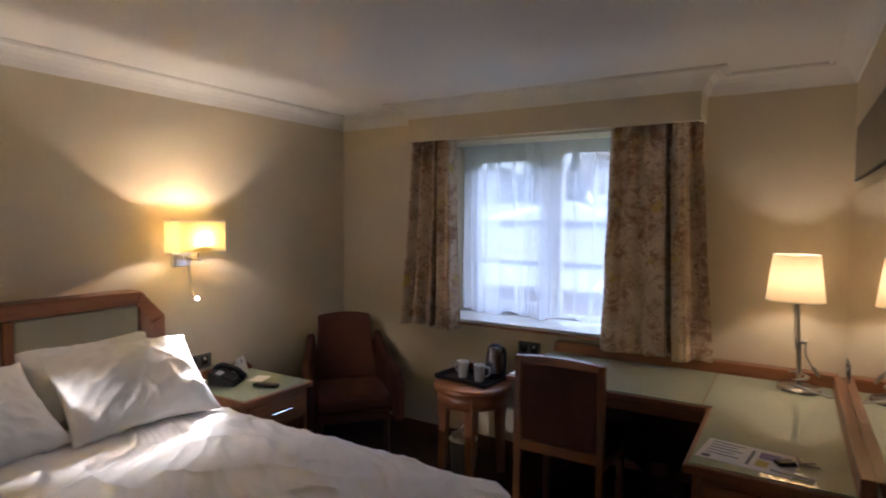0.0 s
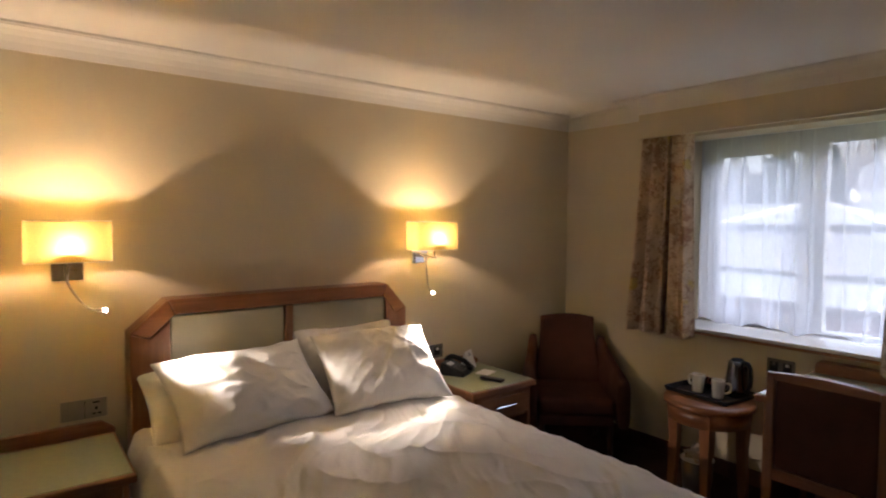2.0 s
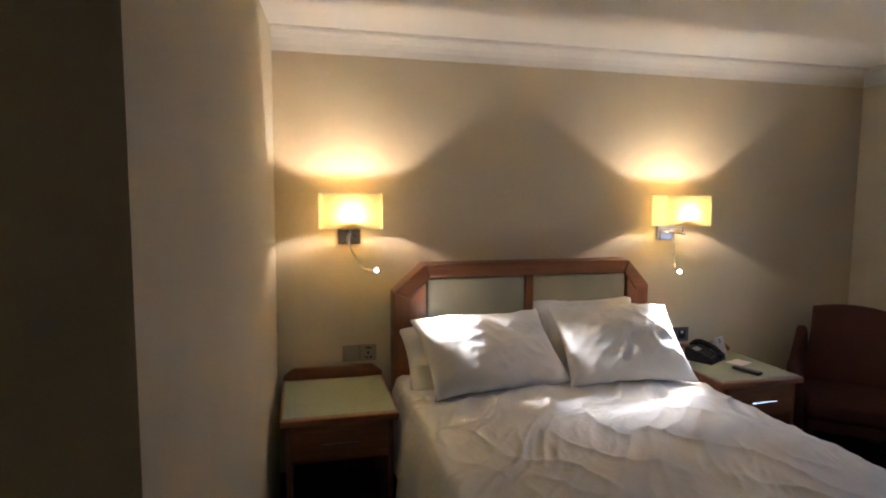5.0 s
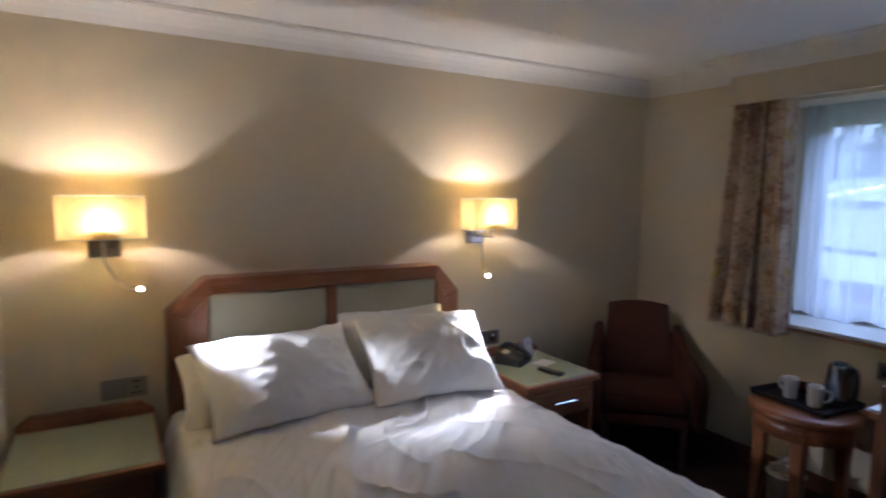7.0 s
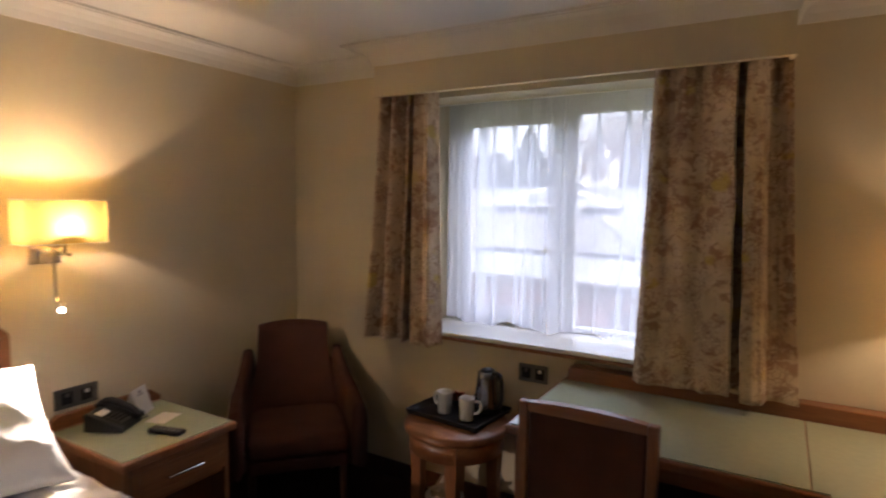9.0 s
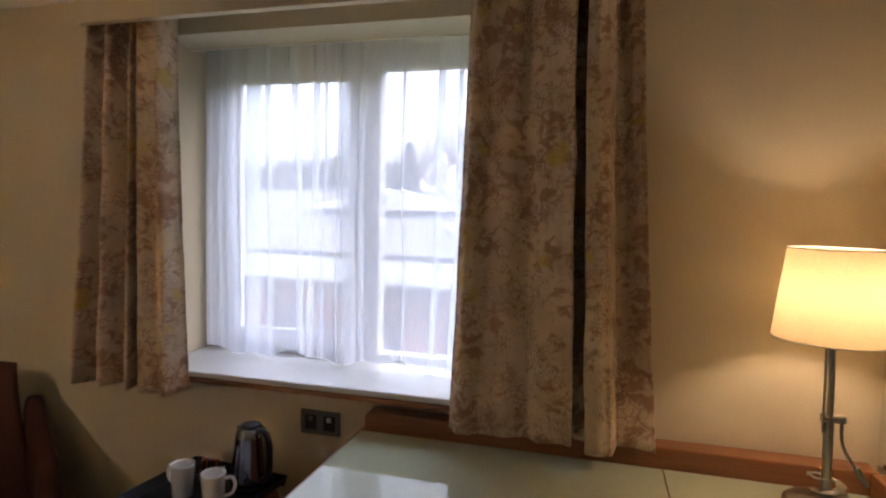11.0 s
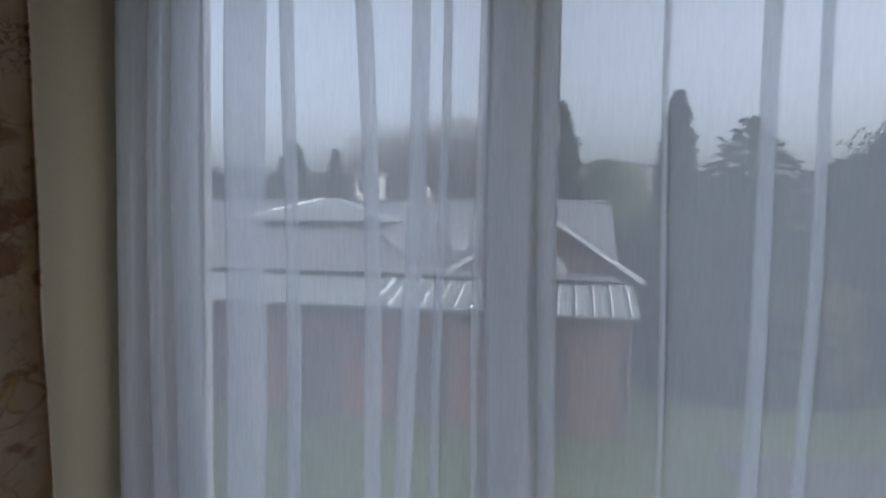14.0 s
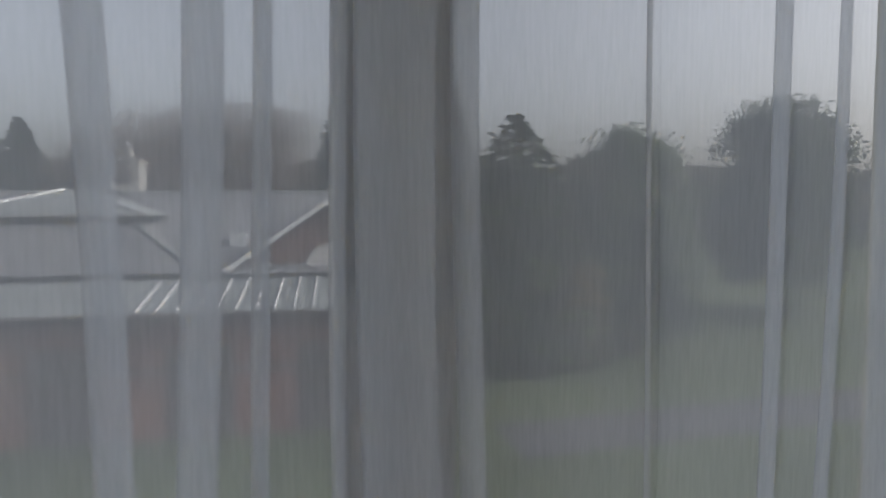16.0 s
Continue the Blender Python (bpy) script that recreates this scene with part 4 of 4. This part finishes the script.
t = thing("pen", "white pen lying on the desk", "pen", at=(0.475, 3.86, DZ + 0.0028), turn=-10)
part("barrel", tube([(-0.06, 0, 0.005), (0.06, 0, 0.005)], 0.005, 10), PAPER, t)

# mirror and screen on the desk wall
t = thing("wall_mirror", "large frameless mirror on the wall above the desk", "mirror")
part("mirror_glass", box((XE - 0.007, 3.10, 0.816), (XE - 0.002, 5.150, 1.690), 0.001), MIRROR, t)
t = thing("wall_panel", "dark flat panel on the wall above the mirror", "panel")
part("board", box((XE - 0.014, 3.30, 1.745), (XE - 0.001, 4.900, 1.975), 0.004), SCREEN, t)
part("edge_strip", box((XE - 0.017, 3.30, 1.738), (XE - 0.001, 4.900, 1.744), 0.001), BLACK, t)

# ---------- round side table and tea things ----------
table = thing("side_table", "round cherry side table with four tapered legs", "side table", at=(-1.205, 4.835, 0))
part("top", lathe([(0.225, 0.520), (0.238, 0.526), (0.240, 0.538), (0.235, 0.553), (0.222, 0.558)], n=56), WOOD_X, table, "", True)
part("apron", lathe([(0.212, 0.436), (0.212, 0.519)], n=48), WOOD_X, table, "", True)
for a in (25, 115, 205, 295):
    c, s = math.cos(radians(a)), math.sin(radians(a))
    part("leg", tube([(0.185 * c, 0.185 * s, 0.0), (0.172 * c, 0.172 * s, 0.30), (0.178 * c, 0.178 * s, 0.512)], 0.026, 4, r2=0.044), WOOD_Z, table)

t = thing("tray", "black plastic serving tray on the side table", "tray", at=(-1.230, 4.900, 0.5585), turn=-6)
bm = box((-0.17, -0.135, 0.0), (0.17, 0.135, 0.006), 0.002)
for s in (-1, 1):
    prism([(s * 0.135, 0.002), (s * 0.155, 0.028), (s * 0.160, 0.028), (s * 0.143, 0.0)], "x", -0.19, 0.19, 0.0, bm)
    prism([(s * 0.170, 0.002), (s * 0.190, 0.028), (s * 0.195, 0.028), (s * 0.178, 0.0)], "y", -0.155, 0.155, 0.0, bm)
part("pan", bm, BLACK, t)
TRAYZ = 0.565


def mug(at, turn):
    t = thing("mug", "tall white ceramic mug on the tray", "mug", "mugs on the tray", at, turn)
    part("body", lathe([(0.026, 0), (0.030, 0.003), (0.036, 0.095), (0.0365, 0.104), (0.034, 0.104), (0.0325, 0.095), (0.027, 0.006)], n=36), CERAMIC, t, "", True)
    part("handle", tube(curve_points([(0.034, 0, 0.085), (0.055, 0, 0.088), (0.064, 0, 0.066), (0.055, 0, 0.040), (0.031, 0, 0.030)], 6), 0.0055, 8), CERAMIC, t, "", True)


mug((-1.285, 4.860, TRAYZ), 170)
mug((-1.155, 4.835, TRAYZ), 20)
t = thing("teaspoon", "steel teaspoon standing in a mug", "spoon", at=(-1.150, 4.842, TRAYZ))
part("handle", tube([(0, 0.006, 0.012), (0.018, 0.016, 0.118)], 0.0022, 6), CHROME, t)
t = thing("kettle", "brushed steel electric kettle with black handle", "kettle", at=(-1.125, 4.985, TRAYZ), turn=-25)
part("base", lathe([(0.070, 0), (0.072, 0.004), (0.070, 0.018)], n=36), BLACK, t, "", True)
part("body", lathe([(0.066, 0.0185), (0.066, 0.03), (0.050, 0.165), (0.046, 0.185), (0.036, 0.194)], n=40), KETTLE, t, "dark polished steel body", True)
part("lid", lathe([(0.036, 0.1945), (0.030, 0.204), (0.012, 0.208)], n=28), BLACK, t, "", True)
part("handle", tube(curve_points([(0.040, 0, 0.190), (0.085, 0, 0.192), (0.102, 0, 0.150), (0.098, 0, 0.07), (0.066, 0, 0.035)], 7), 0.011, 10), BLACK, t, "", True)
part("spout", prism([(-0.045, 0.165), (-0.070, 0.182), (-0.040, 0.186)], "y", -0.014, 0.014, 0.003), CHROME, t)
t = thing("sachet_bowl", "small dark bowl of tea and coffee sachets", "bowl", at=(-1.290, 4.985, TRAYZ))
part("bowl", lathe([(0.030, 0), (0.045, 0.035), (0.047, 0.036), (0.041, 0.030), (0.026, 0.005)], n=28), BLACK, t, "", True)
for k in range(7):
    part("sachet", box((-0.012, -0.003, 0), (0.012, 0.003, 0.055), 0.001, m=pose(-0.02 + 0.007 * k, 0.012 * math.sin(k * 2), 0.012, 10 * math.sin(k), 14 * math.cos(k * 1.7), k * 40)), RED if k % 3 == 0 else (PAPER if k % 3 == 1 else BROWNCLOTH), t)

t = thing("waste_bin", "grey metal waste bin holding crumpled paper", "waste bin", at=(-1.245, 4.800, 0.001))
part("body", lathe([(0.070, 0), (0.072, 0.004), (0.086, 0.196), (0.084, 0.197), (0.068, 0.008)], n=36), BINMETAL, t, "", True)
part("rim", lathe([(0.0855, 0.1975), (0.089, 0.199), (0.089, 0.204), (0.0845, 0.204)], n=36), PAPER, t, "pale plastic rim", True)
for k in range(6):
    rnd = random.Random(40 + k)

    def crumple(u, v, rnd=rnd, k=k):
        return ((u - 0.5) * 0.11 + 0.01 * noise.noise((u * 4, v * 4, k)), (v - 0.5) * 0.085, 0.02 * noise.noise((u * 5, v * 5, k + 9)))
    o = part("crumpled_paper", sheet(crumple, 8, 8), CREAMPAPER if k % 3 else BROWNCLOTH, t)
    o.matrix_local = pose(rnd.uniform(-0.03, 0.03), rnd.uniform(-0.03, 0.03), 0.185 + 0.010 * k, rnd.uniform(-60, 60), rnd.uniform(-60, 60), rnd.uniform(0, 360))
    thick(o, 0.001)

# ---------- armchair in the corner ----------
arm = thing("armchair", "brown upholstered tub armchair in the room corner", "armchair", at=(-2.10, 4.725, 0), turn=48)
# local +y points to the back of the chair
part("seat", box((-0.245, -0.275, 0.315), (0.245, 0.20, 0.42), 0.035, seg=4), BROWNCLOTH, arm)
part("seat_rail", box((-0.235, -0.262, 0.245), (0.235, 0.21, 0.313), 0.012), BROWNCLOTH, arm)


def back_at(side):
    def f(u, v):
        a = (u - 0.5) * 2
        w = 0.30 - 0.115 * v - 0.03 * math.sin(v * 3.14)
        z = 0.26 + 0.615 * v - 0.018 * a * a * v
        y = 0.20 + 0.085 * v - 0.075 * a * a * (1 - 0.6 * v) + (0.035 if side else -0.030) * (1 - 0.35 * v)
        return (a * w, y, z)
    return f


bm = sheet(back_at(0), 20, 16)
a0 = list(bm.verts)
sheet(back_at(1), 20, 16, bm)
vs = list(bm.verts)
nb = 17
for i in range(20):
    bm.faces.new((vs[i * nb + 16], vs[(i + 1) * nb + 16], vs[len(a0) + (i + 1) * nb + 16], vs[len(a0) + i * nb + 16]))
    bm.faces.new((vs[i * nb], vs[(i + 1) * nb], vs[len(a0) + (i + 1) * nb], vs[len(a0) + i * nb]))
for j in range(16):
    bm.faces.new((vs[j], vs[j + 1], vs[len(a0) + j + 1], vs[len(a0) + j]))
    bm.faces.new((vs[20 * nb + j], vs[20 * nb + j + 1], vs[len(a0) + 20 * nb + j + 1], vs[len(a0) + 20 * nb + j]))
bmesh.ops.recalc_face_normals(bm, faces=bm.faces)
part("backrest", bm, BROWNCLOTH, arm, "", True)
for s in (-1, 1):
    def arm_side(u, v, s=s):
        y = -0.29 + 0.53 * u
        top = 0.585 + 0.15 * max(0, (u - 0.45) / 0.55) ** 1.6 - 0.03 * (1 - u) ** 3
        ang = v * 2 * math.pi
        c, q = math.cos(ang), math.sin(ang)
        e = 0.5
        hw = 0.038
        mid, hh = (top + 0.245) / 2, (top - 0.245) / 2
        x = s * (0.288 - 0.10 * max(0, u - 0.5)) + hw * abs(c) ** e * (1 if c > 0 else -1)
        return (x, y, mid + hh * abs(q) ** e * (1 if q > 0 else -1))
    bm = sheet(arm_side, 18, 24)
    bmesh.ops.remove_doubles(bm, verts=bm.verts, dist=0.0005)
    bmesh.ops.holes_fill(bm, edges=[e for e in bm.edges if e.is_boundary])
    bmesh.ops.recalc_face_normals(bm, faces=bm.faces)
    part("armrest", bm, BROWNCLOTH, arm, "", True)
    for yy, q in ((-0.23, -0.02), (0.20, 0.06)):
        part("leg", tube([(s * 0.215, yy + q, 0.0), (s * 0.215, yy, 0.25)], 0.013, 8, r2=0.022), DARKWOOD, arm)


# ---------- outside ----------
GZ = -3.1
structure("ground", box((-300, 6, GZ - 1), (300, 600, GZ)), GRASS, "winter lawn stretching away behind the building", "ground")
structure("road", box((3.0, 14.6, GZ + 0.004), (60, 16.4, GZ + 0.012)), TARMAC, "grey tarmac path across the lawn", "path")

barn = thing("stable_block", "long brick stable block with grey roofs and gable", "building")
barn.matrix_world = Matrix.Translation((-0.36, 18.32, 0)) @ pose(0, 0, 0, 0, 0, -5.5) @ Matrix.Translation((-1.33, -18.02, 0))
part("wall", box((-13.0, 18.4, GZ), (3.5, 26.5, 0.20)), BRICK, barn)
part("main_roof", prism([(17.9, 0.15), (22.4, 2.12), (26.9, 0.15)], "x", -13.3, 3.2), SLATE, barn, "grey slate main roof")
part("ridge_tiles", tube([(-13.3, 22.4, 2.13), (3.2, 22.4, 2.13)], 0.06, 8), ROOF, barn)
part("lean_to_wall", box((-13.0, 16.75, GZ), (3.35, 18.39, -0.42)), BRICK, barn)
part("lean_to_roof", prism([(16.30, -0.42), (18.42, 0.16), (18.42, 0.08), (16.30, -0.50)], "x", -13.2, 3.48), ROOF, barn, "grey metal lean-to roof")
part("gutter", tube([(-13.2, 16.27, -0.48), (3.48, 16.27, -0.48)], 0.05, 8), DARKGAP, barn)
part("downpipe", tube([(3.30, 16.70, -0.48), (3.30, 16.70, GZ)], 0.04, 8), DARKGAP, barn)
part("gable_wall", prism([(-0.90, 0.08), (3.56, 0.08), (1.33, 1.66)], "y", 18.34, 18.60), BRICK, barn)
for sx in (-1, 1):
    part("gable_roof", prism([(1.33, 1.77), (1.33 + sx * 2.36, 0.18), (1.33 + sx * 2.26, 0.12), (1.33, 1.655)], "y", 18.10, 21.6), SLATE, barn, "grey slate gable roof")
    part("bargeboard", prism([(1.33, 1.80), (1.33 + sx * 2.42, 0.17), (1.33 + sx * 2.36, 0.08), (1.33, 1.69)], "y", 18.02, 18.095), SEAM, barn, "pale bargeboard")
w = part("arched_window", prism([(0.77, 0.18), (2.03, 0.18)] + [(1.40 + 0.63 * math.cos(a * math.pi / 16), 0.20 + 0.61 * math.sin(a * math.pi / 16)) for a in range(17)], "y", 18.28, 18.335), RENDERED, barn, "pale half-round window")
for k in range(6):
    hw = math.sqrt(max(0.0, 0.60 ** 2 - (0.09 * k + 0.06) ** 2)) - 0.02
    part("slat", box((1.40 - hw, 18.26, 0.22 + k * 0.09), (1.40 + hw, 18.278, 0.25 + k * 0.09)), PVC, w)
slope = math.degrees(math.atan2(0.58, 2.12))
for k in range(44):
    x = 3.32 - k * 0.372
    o = part("roof_seam", box((-0.016, 0.0, 0.0), (0.016, 2.18, 0.035)), SEAM if x > -2.6 else ROOF, barn, "pale standing seam" if x > -2.6 else "")
    o.matrix_local = pose(x, 16.32, -0.415, slope, 0, 0)


def frustum(lo, hi):
    """A hipped roof between two level rectangles (x0, x1, y0, y1, z)."""
    bm = bmesh.new()
    a, b = ([bm.verts.new(p) for p in ((x0, y0, z), (x1, y0, z), (x1, y1, z), (x0, y1, z))] for x0, x1, y0, y1, z in (lo, hi))
    bm.faces.new(list(reversed(a))), bm.faces.new(b)
    for i in range(4):
        j = (i + 1) % 4
        bm.faces.new((a[i], a[j], b[j], b[i]))
    return bm


# square pavilion roof with a low hipped lantern on it
part("pavilion_roof", frustum((-9.1, -1.5, 17.90, 24.5, 0.19), (-7.0, -3.6, 19.70, 22.7, 1.42)), SLATE, barn, "grey slate pavilion roof")
for x0, x1 in ((-1.5, -3.6), (-9.1, -7.0)):
    part("hip_tiles", tube([(x0, 17.90, 0.20), (x1, 19.70, 1.43)], 0.05, 8), ROOF, barn)
part("lantern_wall", box((-7.0, 19.75, 1.30), (-3.5, 22.6, 1.46)), DARKGAP, barn)
part("lantern_roof", frustum((-7.65, -2.95, 19.40, 23.0, 1.47), (-5.55, -5.15, 21.0, 21.4, 2.16)), ROOF, barn, "low grey lantern roof")
part("edge_strip", box((-7.70, 19.33, 1.45), (-2.90, 19.40, 1.50)), RENDERED, barn)
for x1, y1 in ((-5.15, 21.0), (-5.55, 21.0)):
    part("hip_tiles", tube([(-2.97 if x1 > -5.3 else -7.63, 19.42, 1.48), (x1, y1, 2.16)], 0.045, 8), SEAM, barn)
part("flashing", box((-13.2, 18.30, 0.165), (-1.0, 18.39, 0.20)), DARKGAP, barn)
for k in range(6):
    x = -12.2 + k * 2.6
    d = part("stable_door", box((x, 16.70, GZ), (x + 1.25, 16.749, GZ + 1.95)), DARKGAP, barn, "dark timber stable door")
    part("lintel", box((x - 0.1, 16.68, GZ + 1.96), (x + 1.35, 16.699, GZ + 2.08)), BRICK, d)
part("string_course", box((-13.0, 16.70, -1.72), (3.3, 16.748, -1.62)), DARKGAP, barn)
for fx in (-2.55, -5.0):
    part("finial", lathe([(0.10, 0), (0.16, 0.10), (0.18, 0.20), (0.08, 0.36), (0.03, 0.52)], (fx, 22.4, 2.12), 14), RENDERED, barn, "pale roof finial", True)
part("roof_light", box((-1.08, 19.2, 0.66), (-0.68, 19.45, 1.04)), SEAM, barn)

clock = thing("clock_tower", "pale square clock turret rising behind the roofs", "clock tower", at=(-9.65, 38.3, GZ))
part("shaft", box((-0.76, -0.76, 0), (0.76, 0.76, 7.34), 0.03), RENDERED, clock)
part("cornice", box((-0.86, -0.86, 7.341), (0.86, 0.86, 7.44), 0.02), RENDERED, clock)
part("cap", prism([(-0.80, 7.441), (0.80, 7.441), (0.34, 7.62), (-0.34, 7.62)], "y", -0.8, 0.8), SLATE, clock)
part("lantern", box((-0.30, -0.30, 7.621), (0.30, 0.30, 8.10), 0.02), RENDERED, clock)
part("lantern_cap", lathe([(0.40, 0), (0.32, 0.10), (0.14, 0.24), (0.03, 0.36)], (0, 0, 8.101), 14), SLATE, clock, "", True)
part("lantern_opening", box((-0.14, -0.315, 7.72), (0.14, -0.301, 8.02)), DARKGAP, clock, "dark lantern opening")
part("clock_face", prism([(0.46 * math.cos(a * math.pi / 16), 6.68 + 0.46 * math.sin(a * math.pi / 16)) for a in range(32)], "y", -0.80, -0.765), DARKGAP, clock, "round dark clock face")

block = thing("distant_building", "pale flat-roofed building beyond the trees", "building", at=(0, 0, GZ))
part("wall", box((5.2, 62, 0), (12.6, 66, 10.2)), RENDERED, block)
part("parapet", box((5.0, 61.8, 10.201), (12.8, 66.2, 10.45)), RENDERED, block)


def conifer(label, at, height, width, mat, seed, blunt=0.25, taper=0.75):
    """Tapered trunk with drooping boughs built of many small flat sprays."""
    rnd = random.Random(seed)
    t = thing("conifer_tree", label, "tree", "", at)
    part("trunk", tube([(0, 0, 0), (0.1, 0, height * 0.5), (0, 0.05, height * 0.97)], 0.22, 8, r2=0.04), BARK, t)
    vs, fs = [], []
    tiers = int(height * 4.2)
    for i in range(tiers):
        k = i / tiers
        z = height * (0.04 + 0.95 * k)
        r = width * (1 - k) ** taper * (0.78 + 0.4 * rnd.random()) + width * blunt * 0.22 * (1 - k)
        for j in range(int(80 + 220 * (1 - k))):
            a = rnd.uniform(0, 6.283)
            rr = r * math.sqrt(rnd.uniform(0.02, 1.0))
            s = rnd.uniform(0.16, 0.40) * (0.6 + 0.5 * (1 - k))
            c = Vector((rr * math.cos(a), rr * math.sin(a), z - 0.16 * rr + rnd.uniform(-0.2, 0.2)))
            u = Vector((math.cos(a), math.sin(a), rnd.uniform(-0.5, 0.3))) * s
            w = Vector((-math.sin(a), math.cos(a), rnd.uniform(-0.4, 0.4))) * s * 0.7
            b = len(vs)
            vs += [c - u * 0.6 - w * 0.4, c + w, c + u, c - w + Vector((0, 0, 0.1 * s))]
            fs.append((b, b + 1, b + 2, b + 3))
    me = bpy.data.meshes.new("crown")
    me.from_pydata([tuple(v) for v in vs], [], fs)
    me.materials.append(mat)
    new("crown", me).parent = t
    return t


def broadleaf(label, at, height, width, mat, seed, leaf=0.28, count=2600, bare=False):
    """Trunk, forking limbs, and a loose crown of many small leaf or twig pieces with gaps."""
    rnd = random.Random(seed)
    t = thing("tree", label, "tree", "", at)
    part("trunk", tube([(0, 0, 0), (0.1, 0.05, height * 0.25), (0.0, 0, height * 0.45)], 0.30, 9, r2=0.17), BARK, t)
    ends = []
    for i in range(9):
        a = i * 2.4 + rnd.uniform(-0.3, 0.3)
        h = height * rnd.uniform(0.55, 0.95)
        e = Vector((width * 0.75 * math.cos(a) * rnd.uniform(0.3, 1), width * 0.75 * math.sin(a) * rnd.uniform(0.3, 1), h))
        s = Vector((0, 0, height * rnd.uniform(0.22, 0.44)))
        part("limb", tube([tuple(s), tuple(s.lerp(e, 0.5) + Vector((0, 0, 0.06 * height))), tuple(e)], 0.10, 6, r2=0.02), BARK, t)
        ends += [e, s.lerp(e, 0.65) + Vector((0, 0, 0.05 * height))]
    vs, fs = [], []
    clumps = [(e, width * 0.30) for e in ends] if bare else []
    for j in range(0 if bare else 150):
        a, q = rnd.uniform(0, 6.283), rnd.uniform(0.0, 1.0) ** 0.8
        r = width * (0.98 if q < 0.45 else 0.98 * math.sqrt(max(0.02, 1 - ((q - 0.45) / 0.58) ** 2))) * rnd.uniform(0.35, 0.95) * (0.85 + 0.25 * math.sin(3 * a + seed))
        clumps.append((Vector((r * math.cos(a), r * math.sin(a), height * (0.06 + 0.86 * q + 0.05 * math.sin(2 * a + seed)))), width * rnd.uniform(0.07, 0.13)))
    for i in range(count):
        e, spread = clumps[rnd.randrange(len(clumps))]
        c = e + Vector((rnd.gauss(0, 1), rnd.gauss(0, 1), rnd.gauss(-0.1, 0.9))) * spread
        if c.z > height * 1.0 or c.z < 0.2:
            continue
        u = Vector((rnd.uniform(-1, 1), rnd.uniform(-1, 1), rnd.uniform(-1, 1))).normalized()
        w = u.orthogonal().normalized()
        sl, sw = (leaf * rnd.uniform(1.2, 3.0), leaf * 0.09) if bare else (leaf * rnd.uniform(0.6, 1.2), leaf * 0.55)
        b = len(vs)
        vs += [c - u * sl * 0.5, c + w * sw, c + u * sl * 0.5, c - w * sw]
        fs.append((b, b + 1, b + 2, b + 3))
    me = bpy.data.meshes.new("crown")
    me.from_pydata([tuple(v) for v in vs], [], fs)
    me.materials.append(mat)
    new("crown", me).parent = t
    return t


conifer("tall dark narrow conifer beyond the stable block", (8.3, 39.4, GZ), 12.5, 1.6, CONIFER, 1, 0.8, 0.42)
conifer("tall dark conifer behind the gable roof", (1.5, 38.5, GZ), 11.8, 2.5, CONIFER, 2, 0.6, 0.6)
conifer("broad dark green conifer at the lawn edge", (6.0, 22.8, GZ), 7.9, 3.0, HEDGE, 3, 1.2, 0.6)
conifer("dark conifer in the distant treeline", (-16.0, 42, GZ), 10.2, 3.2, CONIFER, 4, 0.8)
conifer("small dark conifer beside the clock turret", (-13.0, 42, GZ), 9.5, 1.6, CONIFER, 14, 0.8)
broadleaf("bare winter tree behind the clock turret", (-10.6, 45.5, GZ), 11.6, 4.4, TWIGS, 5, 0.24, 20000, True)
broadleaf("bare winter tree behind the slate roof", (-5.0, 48, GZ), 12.2, 5.0, TWIGS, 6, 0.24, 22000, True)
broadleaf("dense evergreen tree beside the lawn", (11.4, 24.2, GZ), 7.9, 3.0, HEDGE, 7, 0.13, 40000)
broadleaf("dense evergreen tree at the end of the lawn", (20.2, 26.5, GZ), 9.8, 3.8, HEDGE, 8, 0.15, 46000)
broadleaf("dark evergreen tree before the pale building", (5.6, 46, GZ), 9.0, 4.2, HEDGE, 12, 0.2, 30000)
broadleaf("ochre leaved shrub at the lawn edge", (7.0, 20.2, GZ), 3.1, 0.9, AUTUMN, 9, 0.11, 4000)
broadleaf("low evergreen shrub beside the lawn", (9.6, 21.6, GZ), 5.6, 2.0, HEDGE, 10, 0.12, 24000)
broadleaf("evergreen shrub near the stable corner", (3.9, 27.5, GZ), 5.4, 2.2, HEDGE, 11, 0.13, 18000)


def far_woods():
    rnd = random.Random(77)
    vs, fs = [], []
    for i in range(26000):
        x = rnd.uniform(-90, 130)
        top = 6.6 + 1.6 * noise.noise((x * 0.11, 0, 0)) + 1.3 * noise.noise((x * 0.4, 3, 0)) + 0.8 * noise.noise((x * 1.3, 5, 0))
        z = (top + 2.9) * rnd.random() ** 0.6
        c = Vector((x, 66 + rnd.uniform(-4, 4), GZ + z))
        s = rnd.uniform(0.4, 1.0)
        u = Vector((rnd.uniform(-1, 1), rnd.uniform(-0.3, 0.3), rnd.uniform(-1, 1))) * s
        w = Vector((rnd.uniform(-1, 1), rnd.uniform(-0.3, 0.3), rnd.uniform(-1, 1))) * s
        b = len(vs)
        vs += [c - u, c + w, c + u, c - w]
        fs.append((b, b + 1, b + 2, b + 3))
    me = bpy.data.meshes.new("far_woods")
    me.from_pydata([tuple(v) for v in vs], [], fs)
    me.materials.append(foliage("far_wood_leaves", (0.03, 0.035, 0.032), (0.085, 0.08, 0.07)))
    ob = new("far_woods", me)
    return tagged(ob, "distant belt of mixed winter woodland", "woods", "", "stuff")


far_woods()
